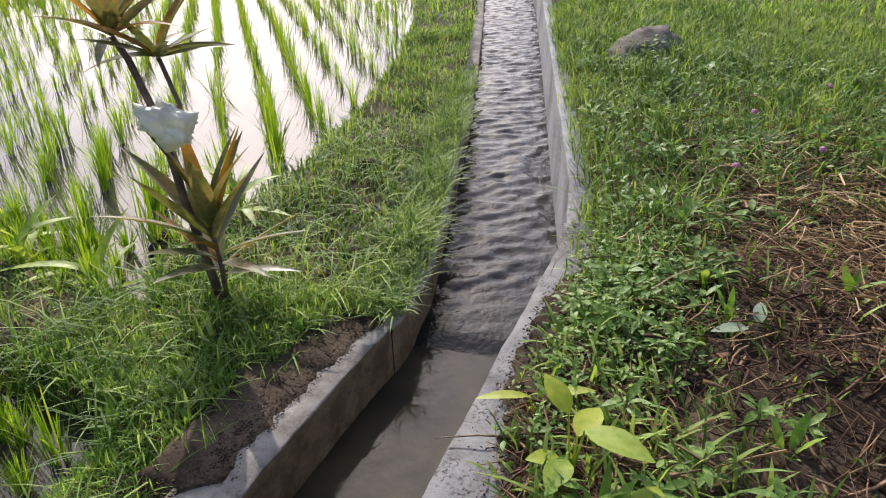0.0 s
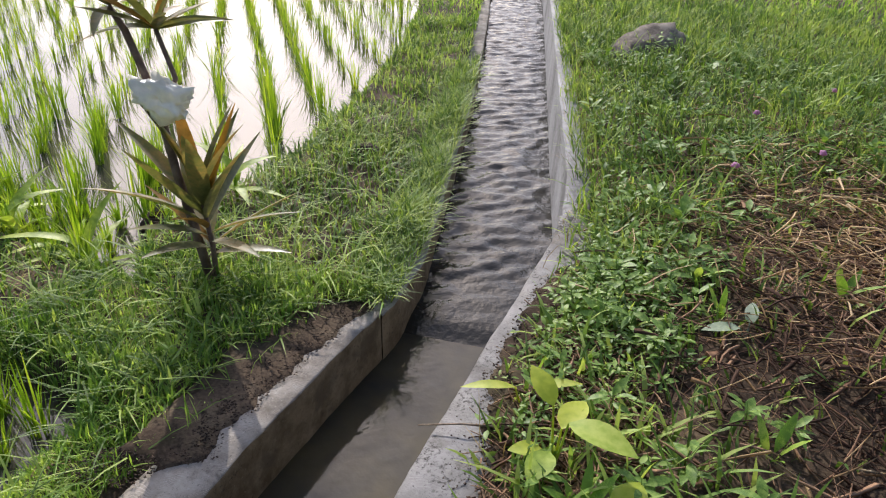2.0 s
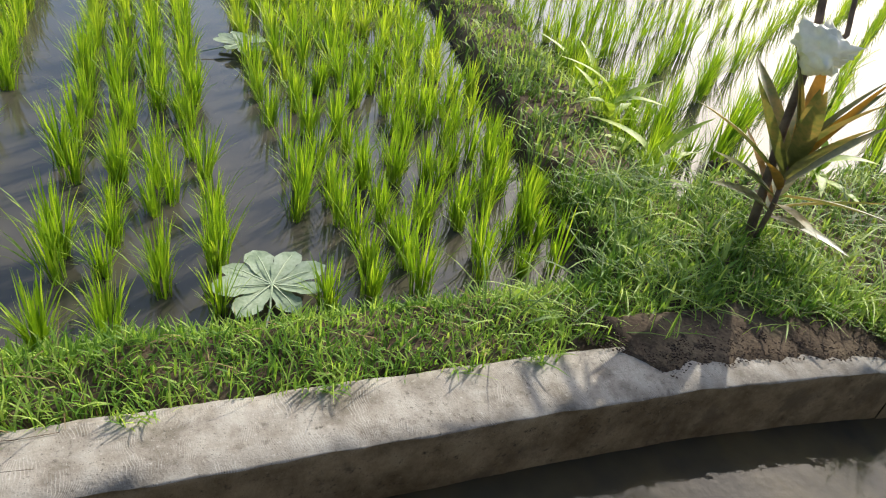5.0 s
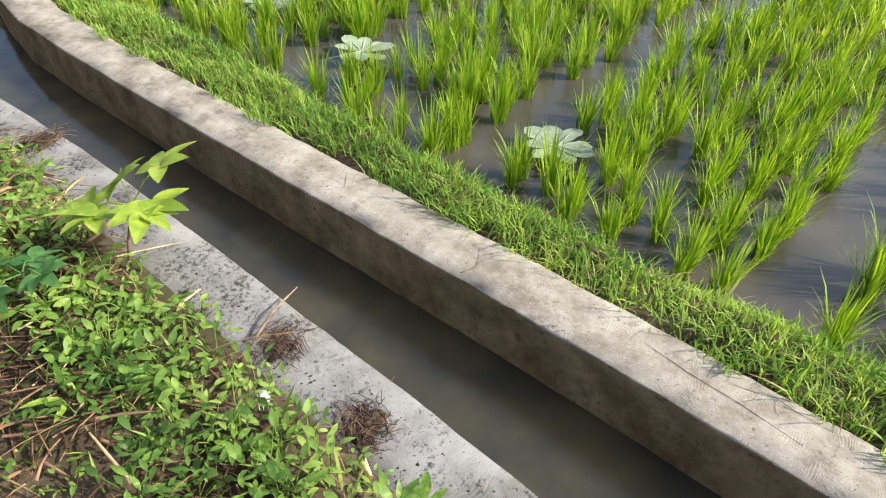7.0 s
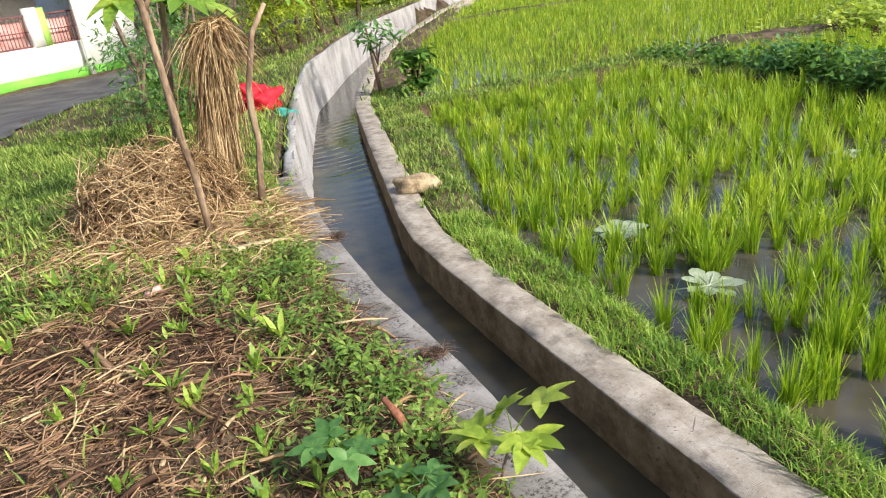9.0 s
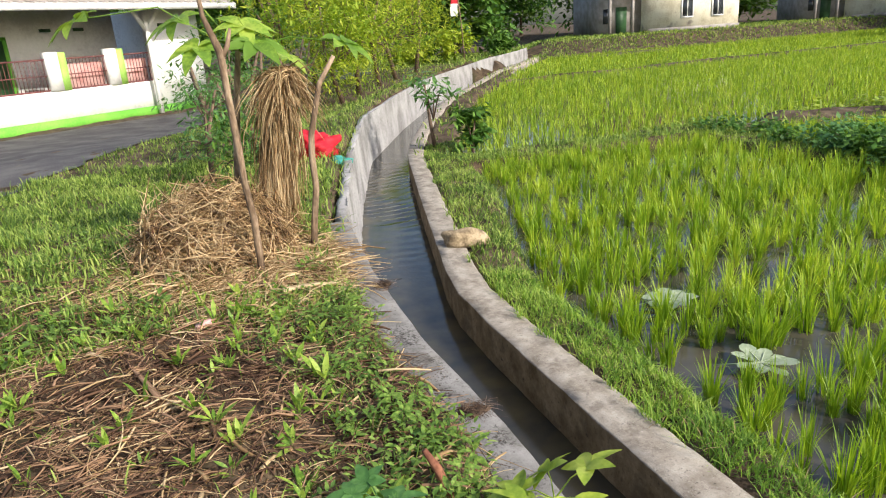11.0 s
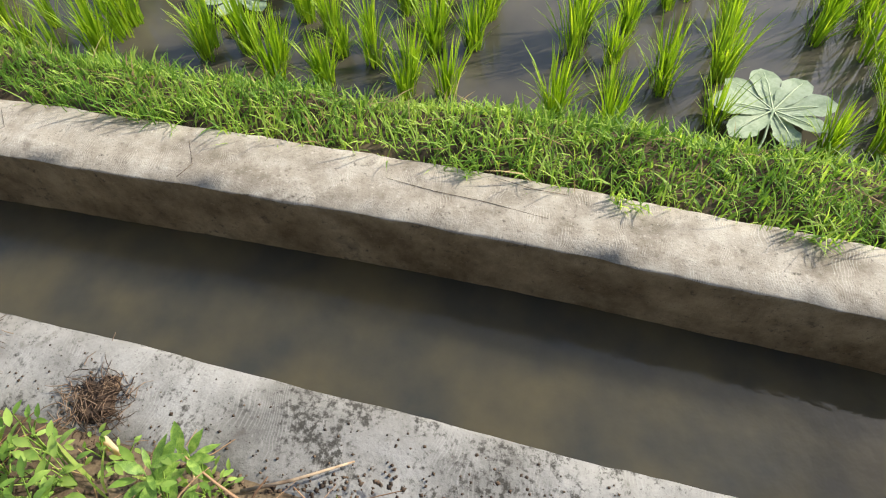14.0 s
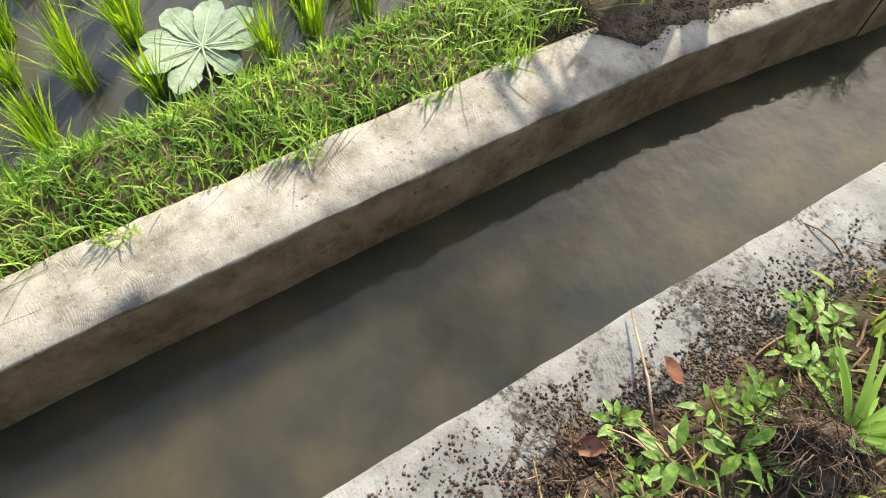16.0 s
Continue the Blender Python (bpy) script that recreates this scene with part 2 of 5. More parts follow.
def blades(p, h, w, az, bend, fold=0.0):
    """Bent tapering blades: seven corners and five triangles each."""
    n = len(p)
    h, w, bend = (np.broadcast_to(np.asarray(v, float), n) for v in (h, w, bend))
    d = np.stack([np.cos(az), np.sin(az), np.zeros(n)], 1)
    s = np.stack([-np.sin(az), np.cos(az), np.zeros(n)], 1)
    co = np.zeros((n, 7, 3))
    for i, (t, wd) in enumerate(((0.0, 0.6), (0.42, 1.0), (0.76, 0.7), (1.0, 0.0))):
        c = p + d * (bend * h * t ** 1.8)[:, None]
        c = c + np.array([0, 0, 1.0]) * (h * t * (1 - 0.45 * np.minimum(bend, 1.3) * t))[:, None]
        if i < 3:
            co[:, 2 * i] = c - s * (w * wd / 2)[:, None]
            co[:, 2 * i + 1] = c + s * (w * wd / 2)[:, None]
        else:
            co[:, 6] = c
    f = np.array([[0, 1, 3], [0, 3, 2], [2, 3, 5], [2, 5, 4], [4, 5, 6]])
    tris = (np.arange(n)[:, None, None] * 7 + f[None]).reshape(-1, 3)
    return co.reshape(-1, 3), tris


def merge(parts):
    cos, fs, k = [], [], 0
    for c, f in parts:
        cos.append(np.asarray(c, float))
        fs.append(np.asarray(f) + k)
        k += len(c)
    return np.concatenate(cos), np.concatenate(fs)


def tube(path, radii, seg=8, cap=True):
    path = [Vector(p) for p in path]
    co, quads = [], []
    for i, p in enumerate(path):
        d = (path[min(i + 1, len(path) - 1)] - path[max(i - 1, 0)]).normalized()
        a = d.orthogonal().normalized() if i == 0 else (a - d * a.dot(d)).normalized()
        b = d.cross(a)
        for k in range(seg):
            t = 2 * math.pi * k / seg
            co.append(p + (a * math.cos(t) + b * math.sin(t)) * radii[i])
    for i in range(len(path) - 1):
        for k in range(seg):
            q = [i * seg + k, i * seg + (k + 1) % seg, (i + 1) * seg + (k + 1) % seg, (i + 1) * seg + k]
            quads += [(q[0], q[1], q[2]), (q[0], q[2], q[3])]
    if cap:
        for base, flip in ((0, True), ((len(path) - 1) * seg, False)):
            for k in range(1, seg - 1):
                quads.append((base, base + k + 1, base + k) if flip else (base, base + k, base + k + 1))
    return np.array([tuple(c) for c in co]), np.array(quads)


def strands(starts, dirs, length, radius, sag, seed, steps=4, wander=0.10):
    """Flat-sided bent strands (three-sided) lying or hanging."""
    r = np.random.default_rng(seed)
    n = len(starts)
    length, radius = np.broadcast_to(length, n), np.broadcast_to(radius, n)
    u = dirs / np.linalg.norm(dirs, axis=1)[:, None]
    ref = np.where(np.abs(u[:, 2:3]) > 0.9, np.array([[1.0, 0, 0]]), np.array([[0, 0, 1.0]]))
    a = np.cross(u, ref)
    a /= np.linalg.norm(a, axis=1)[:, None]
    b = np.cross(u, a)
    wob = r.normal(0, wander, (n, 2))
    co = np.zeros((n, steps, 3, 3))
    for i in range(steps):
        t = i / (steps - 1)
        c = starts + u * (length * t)[:, None] + (a * wob[:, :1] + b * wob[:, 1:]) * (length * math.sin(math.pi * t))[:, None]
        c[:, 2] -= sag * length * t * t
        for k in range(3):
            g = 2 * math.pi * k / 3
            co[:, i, k] = c + (a * math.cos(g) + b * math.sin(g)) * (radius * (1 - 0.5 * t))[:, None]
    f = []
    for i in range(steps - 1):
        for k in range(3):
            q0, q1, q2, q3 = i * 3 + k, i * 3 + (k + 1) % 3, (i + 1) * 3 + (k + 1) % 3, (i + 1) * 3 + k
            f += [(q0, q1, q2), (q0, q2, q3)]
    tris = (np.arange(n)[:, None, None] * steps * 3 + np.array(f)[None]).reshape(-1, 3)
    return co.reshape(-1, 3), tris


def leaf(length, width, curl=0.25, fold=0.15, rows=5, tip=1.0):
    """One leaf along +x from the origin, creased along its midrib."""
    co, f = [], []
    for i in range(rows + 1):
        t = i / rows
        half = width / 2 * math.sin(math.pi * min(1, (0.06 + 0.94 * t)) ** tip) ** 0.8 if 0 < t < 1 else width * 0.03
        z = -curl * length * t * t
        co += [(length * t, -half, z + fold * half), (length * t, 0, z), (length * t, half, z + fold * half)]
    for i in range(rows):
        a = i * 3
        for k in (0, 1):
            f += [(a + k, a + k + 3, a + k + 4), (a + k, a + k + 4, a + k + 1)]
    return np.array(co), np.array(f)


def moved(cf, m):
    c, f = cf
    a = np.array(m)
    return c @ a[:3, :3].T + a[:3, 3], f


def thing(name, label, category, at=(0, 0, 0), group="", rz=0):
    ob = tagged(new(name), label, category, group)
    ob.matrix_world = pose(*at, 0, 0, rz)
    return ob


def piece(name, cf, mat, parent=None, label="", smooth=False):
    """One mesh object from corners and faces, under a thing or a part."""
    ob = new(name, mesh_np(name, cf[0], cf[1], mat, smooth=smooth))
    if parent is not None:
        ob.parent = parent
    return tagged(ob, label)


def box(x0, x1, y0, y1, z0, z1, bevel=0.0):
    bm = bmesh.new()
    bmesh.ops.create_cube(bm, size=1)
    for v in bm.verts:
        v.co = ((x0 + x1) / 2 + v.co.x * (x1 - x0), (y0 + y1) / 2 + v.co.y * (y1 - y0), (z0 + z1) / 2 + v.co.z * (z1 - z0))
    if bevel:
        bmesh.ops.bevel(bm, geom=bm.edges[:], offset=bevel, segments=2, affect="EDGES")
    bmesh.ops.triangulate(bm, faces=bm.faces[:])
    bm.verts.index_update()
    co = np.array([tuple(v.co) for v in bm.verts])
    f = np.array([[v.index for v in fa.verts] for fa in bm.faces])
    bm.free()
    return co, f


def rock(sx, sy, sz, seed, rough=0.25):
    bm = bmesh.new()
    bmesh.ops.create_icosphere(bm, subdivisions=3, radius=1)
    for v in bm.verts:
        q = v.co.copy()
        k = 1 + rough * noise.noise(q * 1.3 + Vector((seed, 0, 0))) + rough * 0.5 * noise.noise(q * 3.7 + Vector((0, seed, 0)))
        v.co = Vector((q.x * sx, q.y * sy, max(q.z, -0.55) * sz)) * k
    bm.verts.index_update()
    co = np.array([tuple(v.co) for v in bm.verts])
    f = np.array([[v.index for v in fa.verts] for fa in bm.faces])
    bm.free()
    return co, f


# ---- plan: canal edges, banks, paddies ----
LY = [-60, -38, -30, -19.6, -17.67, -14.86, -11.74, -10.4, -7.5, -5.45, -4.8, -4.25, -3.6, -2.4, -1.5, 0, 0.65, 1.47, 2.16, 2.7, 3.1, 3.57, 4.06, 4.2, 4.67, 5.4, 6.4, 8.2, 10.6, 12.9, 15, 30, 80]
LX = [-36, -19.6, -13.3, -6.4, -5.3, -3.8, -2.33, -1.83, -0.98, -0.40, -0.215, -0.10, -0.055, -0.012, 0.01, 0.035, 0.06, 0.122, 0.175, 0.222, 0.265, 0.338, 0.43, 0.455, 0.455, 0.345, 0.19, -0.09, -0.53, -0.97, -1.4, -4.3, -14]
RY = [-60, -36.5, -29.8, -20.1, -15.9, -12.0, -8.5, -5.54, -4.65, -3.9, -2.7, -1.75, -0.83, 0, 0.86, 1.74, 2.73, 2.95, 3.17, 3.49, 3.81, 4.38, 4.6, 5.4, 10.2, 15, 30, 80]
RX = [-35, -18.0, -12.6, -5.9, -3.55, -1.56, -0.40, 0.46, 0.58, 0.68, 0.76, 0.745, 0.79, 0.838, 0.90, 0.955, 1.03, 1.05, 1.08, 1.11, 1.15, 1.212, 1.225, 1.16, 0.41, -0.35, -3.2, -13]
WATER, PADDY, RZ = -0.30, -0.20, 0.45


def lx(y):
    return np.interp(y, LY, LX)


def rx_(y):
    return np.interp(y, RY, RX)


def right_top(y):
    """Height of the concrete on the right bank."""
    return np.interp(y, [-60, -12, -8, -6.0, -5.3, 2.6, 4.5, 20], [0.60, 0.58, 0.52, 0.48, RZ, RZ, 0.36, 0.36])


def step(a, b, v):
    t = np.clip((np.asarray(v, float) - a) / (b - a), 0, 1)
    return t * t * (3 - 2 * t)


def fuzz(x, y, s, seed=0.0):
    return (np.sin(x * s + 1.7 * np.sin(y * s * 0.63 + seed)) * np.cos(y * s * 1.13 + 1.3 * np.sin(x * s * 0.71 + seed * 2)))


def shore(y):
    return lx(y) - np.interp(y, [-60, -10, -7.3, -4, -2.2, -1.0, 0.3, 1.5, 3, 4.4, 5.2, 6.1, 6.8, 7.6, 10, 16, 80], [1.1, 1.05, 1.1, 0.74, 0.76, 0.64, 0.70, 0.74, 0.80, 1.75, 1.62, 1.33, 1.25, 1.22, 1.12, 1.4, 2.5])


def bund(x, y, ax, ay, bx, by, half):
    dx, dy = bx - ax, by - ay
    t = np.clip(((x - ax) * dx + (y - ay) * dy) / (dx * dx + dy * dy), 0, 1)
    d = np.hypot(x - ax - t * dx, y - ay - t * dy)
    return 1 - step(half * 0.7, half * 1.25, d)


BUNDS = [(-0.3, 3.50, -9, 5.45, 0.42), (-1.2, -9.85, -7.2, -9.75, 0.5), (-7.2, -9.75, -30, -5.5, 0.45), (-7.5, -9.3, -7.4, -4.4, 0.55), (-10.0, -9.6, -14, -8.4, 0.9),
         (-9.5, -24.8, -60, -27, 0.4), (-18, -38, -80, -33, 0.35), (-9, 5.45, -60, 19, 0.4)]


def gz(x, y):
    x, y = np.asarray(x, float), np.asarray(y, float)
    le, ri, rt = lx(y), rx_(y), right_top(y)
    low = -0.42 + 0.03 * fuzz(x, y, 2.2)
    bank = 1 - step(-0.14, 0.22, shore(y) - x)
    for b in BUNDS:
        bank = np.maximum(bank, bund(x, y, *b) * 0.95)
    bank = np.maximum(bank, step(-39, -43, y) * step(-6, -16, x) * 3.0)
    left = low + bank * (0.40 + 0.02 * fuzz(x, y, 5.1, 1) + 0.012 * fuzz(x, y, 13, 2))
    left = left - 0.07 * (1 - step(0.25, 0.36, le - x)) * (1 - step(3.9, 4.2, y))
    left = left + 0.03 * (1 - step(0.3, 0.5, le - x)) * step(3.8, 4.6, y)
    d = x - ri
    right = rt - 0.04 + 0.085 * step(0.12, 0.34, d) + (0.025 * fuzz(x, y, 3.3, 3) + 0.012 * fuzz(x, y, 11, 4)) * step(0.25, 0.6, d)
    right = right + 0.10 * np.exp(-(((x - 2.25) / 0.6) ** 2 + ((y - 3.9) / 0.9) ** 2)) + 0.07 * np.exp(-(((x - 1.9) / 0.8) ** 2 + ((y + 1.6) / 1.3) ** 2))
    right = right - 0.24 * step(0.35, 1.6, d) * step(-5.2, -8.5, y) - 0.34 * step(-12, -19, y) * step(0.35, 1.6, d) - 0.06 * step(3, 8, d)
    z = np.where(x < le - 0.13, left, np.where(x > ri + 0.13, right, -0.75))
    return z


def axis(lo, hi, fine, out, ratio=1.16):
    a = list(np.arange(lo, hi + 1e-6, fine))
    s, v = fine, hi
    while v < out:
        s *= ratio
        v += s
        a.append(v)
    s, v = fine, lo
    while v > -out:
        s *= ratio
        v -= s
        a.insert(0, v)
    return np.array(a)


gx, gy = axis(-8.0, 3.4, 0.07, 700), axis(-21, 8.0, 0.09, 700, 1.14)
GX, GY = np.meshgrid(gx, gy, indexing="ij")
ground = new("ground", mesh_np("ground", np.stack([GX, GY, gz(GX, GY)], -1).reshape(-1, 3), grid_faces(len(gx), len(gy)), M_SOIL, smooth=True))
tagged(ground, "dark damp soil banks and paddy mud", "ground", kind="structure")


def sheet(name, ys, x0, x1, z, cols, mat, label, ripple=None):
    ys = np.asarray(ys)
    t = np.linspace(0, 1, cols)
    X = x0(ys)[:, None] * (1 - t) + x1(ys)[:, None] * t
    Y = np.repeat(ys[:, None], cols, 1)
    Z = np.full_like(X, z) if ripple is None else z + ripple(X, Y)
    ob = new(name, mesh_np(name, np.stack([X, Y, Z], -1).reshape(-1, 3), grid_faces(len(ys), cols), mat, smooth=True))
    return tagged(ob, label, "water", kind="structure")


sheet("water_paddy", np.concatenate([np.linspace(-58, -12, 40), np.linspace(-11.5, 40, 120)]), lambda y: np.full_like(y, -75.0), lambda y: lx(y) - 0.2, PADDY, 2,
      M_PADDY, "still muddy water standing in the rice paddies")


def chop(X, Y):
    k = step(4.3, 5.2, Y)
    out = np.zeros_like(X)
    for i in range(X.shape[0]):
        for j in range(X.shape[1]):
            v = Vector((X[i, j] * 4.5 + Y[i, j] * 1.6, Y[i, j] * 11.0 - X[i, j] * 5.0, 0.3))
            out[i, j] = noise.noise(v) * 0.023 + noise.noise(v * 2.3) * 0.011
    return k * out + 0.035 * step(4.28, 4.5, Y)


sheet("water_canal", np.concatenate([np.linspace(-40, -13, 60), np.arange(-12.9, -5, 0.03), np.linspace(-4.9, 4.32, 50)]), lambda y: lx(y) - 0.05, lambda y: rx_(y) + 0.05, WATER, 8, M_CANAL, "dark still brown water in the canal",
      lambda X, Y: 0.005 * np.sin(Y * 26 + 5 * np.sin(X * 2.2) + 1.5 * np.sin(Y * 3.1)) * (0.6 + 0.4 * np.sin(Y * 1.7 + X * 4)) * step(-5.5, -7, Y) * step(-12, -9, Y))
sheet("water_canal_upstream", np.arange(4.25, 26, 0.035), lambda y: lx(y) - 0.05, lambda y: rx_(y) + 0.05, WATER - 0.006, 36, M_FLOW, "rippling fast water glinting in the canal", chop)


def wall_sweep(name, ys, edge, top, width, mat, label, base=-0.72, side=-1, batter=0.0, wob=0.0035, shade_face=False):
    """Concrete canal wall: cross-section with softened arrises carried along the edge line."""
    ys = np.asarray(ys)
    e, tp = edge(ys), top(ys)
    prof = [(batter, None), (0.002, -0.03), (0.0, -0.005), (0.005, 0.0), (width * 0.35, 0.003), (width * 0.7, 0.0), (width - 0.015, -0.002), (width, -0.015), (width, None)]
    rows = []
    for i, (o, dz) in enumerate(prof):
        z = tp + dz if dz is not None else np.full_like(ys, base)
        w = wob * (fuzz(ys * 1.0, ys * 0 + i * 3.1, 9.0) + 0.6 * fuzz(ys, ys * 0 + i, 31.0) + 0.45 * fuzz(ys, ys * 0 + i * 1.7, 74.0))
        off = -batter if dz is None and i == 0 else o
        rows.append(np.stack([e + side * (off) + side * w, ys, z + (w * 0.5 if dz is not None else 0)], -1))
    A = np.stack(rows, 1)
    # Slot 1 covers the water-side face: stained brown and darkened for its shade.
    ob = new(name, mesh_np(name, A.reshape(-1, 3), grid_faces(len(ys), len(prof)), [mat, M_CONC_SHADE], np.tile(np.array([1, 1] + [0] * (len(prof) - 3)), len(ys) - 1) if shade_face else None))
    return tagged(ob, label, "canal wall", kind="structure")


wall_sweep("wall_canal_west", np.concatenate([np.linspace(-40, -11, 40), np.arange(-10.9, 4.1, 0.04)]), lx, lambda y: 0 * y, 0.29, M_CONC,
           "low trowelled concrete canal wall, stained and cracked", side=-1, shade_face=True)
wall_sweep("wall_canal_west_upstream", np.arange(4.06, 26, 0.06), lambda y: lx(y) + 0.006, lambda y: np.interp(y, [4.1, 4.8, 6], [-0.015, -0.06, -0.09]), 0.30, M_CONC, "low mossy canal wall under overhanging grass", side=-1, shade_face=True)
wall_sweep("wall_canal_east", np.arange(-5.35, 4.75, 0.04), rx_, right_top, 0.23, M_CONC_R, "pale concrete canal wall speckled with black moss", side=1)
wall_sweep("wall_canal_east_upstream", np.arange(4.7, 26, 0.06), lambda y: rx_(y) + 0.02, lambda y: right_top(y) - 0.01, 0.15, M_CONC_F, "pale canal wall with grass growing over its top", side=1, batter=0.05)
wall_sweep("wall_canal_east_far", np.concatenate([np.linspace(-40, -11.1, 60), np.arange(-11, -5.3, 0.05)]), rx_, right_top, 0.10, M_CONC_F,
           "tall whitish rendered canal wall with dark streaks", side=1, batter=0.10, wob=0.012)

# ---- grass ----


def scatter(n, x0, x1, y0, y1, seed):
    r = np.random.default_rng(seed)
    return r.uniform(x0, x1, n), r.uniform(y0, y1, n), r


def grass(name, n, area, keep, h, w, seed, label, mat=M_GRASS, bend=(0.2, 1.1), clump=0.6):
    x, y, r = scatter(n, *area, seed)
    k = keep(x, y) * (1 - clump * 0.5 * (1 + fuzz(x, y, 5.5, seed))) > r.uniform(0, 1, n)
    x, y = x[k], y[k]
    on_wall = (lx(y) - x > 0) & (lx(y) - x < 0.28)
    on_edge = (x - rx_(y) > 0) & (x - rx_(y) < 0.25)
    z = np.where(on_wall, np.maximum(gz(x, y), 0.0), np.where(on_edge, np.maximum(gz(x, y), right_top(y)), gz(x, y)))
    p = np.stack([x, y, z - 0.01], 1)
    m = len(x)
    size = (0.55 + 0.45 * (0.5 + 0.5 * fuzz(x, y, 3.1, seed + 1))) * r.uniform(0.45, 1.25, m)
    c, f = blades(p, h * size, w * r.uniform(0.6, 1.3, m), r.uniform(0, 2 * math.pi, m), r.uniform(*bend, m))
    return tagged(new(name, mesh_np(name, c, f, mat)), label, "grass", kind="stuff")


def on_left(x, y):
    bare = np.interp(y, [2.5, 2.9, 3.6, 4.0, 4.3], [0.29, 0.42, 0.42, 0.30, 0.0])
    return np.where((gz(x, y) > PADDY + 0.01) & (x < lx(y) - bare + 0.07 * fuzz(x, y, 9)), 1.0, 0.0)


grass("grass_bank", 92000, (-1.35, 0.5, -4.5, 4.3), on_left, 0.125, 0.0072, 11, "short green turf along the canal wall", clump=0.35, bend=(0.1, 1.1))
grass("grass_bank_upstream", 44000, (-3.3, 0.55, 3.0, 12), lambda x, y: on_left(x, y) * np.where(fuzz(x, y, 4.3, 8) + 0.6 * fuzz(x, y, 11, 9) > 0.75, 0.2, 1.0), 0.18, 0.0135, 12, "lush uneven grass between canal and paddy", M_ROUGH, clump=0.75, bend=(0.1, 1.2))
grass("grass_bank_dry", 5000, (-1.6, 0.5, -4.5, 9), on_left, 0.15, 0.005, 13, "dry grass stems among the turf", M_DRYGRASS, (0.7, 1.5))
grass("grass_bank_downstream", 110000, (-8, 0, -11.5, -4.4), on_left, 0.12, 0.010, 14, "grassy paddy bund and canal bank", M_ROUGH, clump=0.4)
grass("grass_bund_far", 30000, (-40, -2, -46, -9), lambda x, y: np.where(gz(x, y) > PADDY + 0.03, 1.0, 0.0), 0.25, 0.03, 15, "overgrown far paddy bunds", M_ROUGH, clump=0.3)

grass("grass_bund_side", 16000, (-9.6, -3.2, 3.6, 6.6), lambda x, y: np.where(gz(x, y) > PADDY + 0.02, 1.0, 0.0), 0.16, 0.013, 30, "grass on the earth bund between the paddies", M_ROUGH, clump=0.5)
grass("grass_garden_bank", 26000, (-62, -9, -52, -38.5), lambda x, y: np.where(gz(x, y) > PADDY + 0.03, 1.0, 0.0), 0.30, 0.06, 29, "rough grass on the bank before the houses", M_ROUGH, clump=0.3)


def on_right(x, y):
    d = x - rx_(y)
    litter = np.maximum(np.exp(-(((x - 2.75) / 1.0) ** 4 + ((y - 3.9) / 1.75) ** 4)), np.exp(-(((x - 2.1) / 1.15) ** 2 + ((y + 2.4) / 1.9) ** 2)))
    near_edge = step(0.0, 0.18, d - np.interp(y, [-9, 2.2, 3.0, 4.2, 30], [0.22, 0.22, 0.12, 0.05, 0.05]) + 0.06 * fuzz(x, y, 7, 2))
    return near_edge * (1 - 0.93 * litter)


grass("grass_verge", 50000, (0.2, 4.2, 2.2, 12), on_right, 0.20, 0.0135, 16, "thick uneven grass on the bank beside the canal", M_ROUGH, clump=0.7)
grass("grass_verge_near", 30000, (0.9, 3.6, -4.0, 2.4), lambda x, y: on_right(x, y) * 0.5, 0.12, 0.007, 17, "patchy grass among weeds on the bank", M_ROUGH, clump=0.8)
grass("grass_verge_downstream", 80000, (-6, 9, -20, -3.4), lambda x, y: np.where(x > rx_(y) + 0.18, 1.0, 0) * np.where(y > np.interp(x, [0, 2.4, 4, 7], [-22, -13.4, -9.9, -4]), 1, 0.0),
      0.16, 0.012, 18, "rough grass verge between canal and road", M_ROUGH, clump=0.5)
grass("grass_verge_middle", 60000, (0.2, 5.5, -10.5, -3.2), lambda x, y: np.where(x > rx_(y) + 0.2, 1.0, 0) * np.where(y > np.interp(x, [0, 2.4, 4, 7], [-22, -13.4, -9.9, -4]), 1, 0.0) * (1 - 0.85 * np.exp(-(((x - 1.6) / 0.7) ** 2 + ((y + 4.1) / 0.6) ** 2))), 0.15, 0.011, 20, "fresh grass on the verge round the straw", M_ROUGH, clump=0.6)
grass("grass_wall_tufts", 5200, (-0.45, 0.2, -3.5, 4.0), lambda x, y: np.where((lx(y) - x > 0.255) & (lx(y) - x < 0.36), 1.0, 0), 0.22, 0.005, 23, "taller grass blades leaning over the wall", bend=(0.2, 1.0), clump=0.95)
grass("grass_lip_tufts", 26000, (-0.35, 0.6, 4.1, 10), lambda x, y: np.where((lx(y) - x > 0.0) & (lx(y) - x < 0.25), 1.0, 0), 0.26, 0.008, 24, "grass hanging over the upstream canal wall", M_ROUGH, bend=(0.4, 1.3), clump=0.6)
grass("grass_tufts", 3800, (-1.4, 0.45, 2.3, 7), on_left, 0.32, 0.009, 21, "long drooping grass tufts on the bund", M_ROUGH, bend=(0.7, 1.4), clump=0.9)
grass("grass_upstream_far", 45000, (-7, 6, 11, 26), lambda x, y: np.where(x < 0.2, on_left(x, y), np.where(x > rx_(y) + 0.3, 1.0, 0)), 0.22, 0.020, 22, "rough grass along the upstream canal", clump=0.3)
grass("grass_edge_tufts", 12000, (0.0, 1.9, 3.9, 12), lambda x, y: np.where((x > rx_(y) + 0.06) & (x < rx_(y) + 0.36), 1.0, 0), 0.22, 0.007, 25, "grass creeping over the upstream canal edge", M_ROUGH, bend=(0.3, 1.2), clump=0.7)
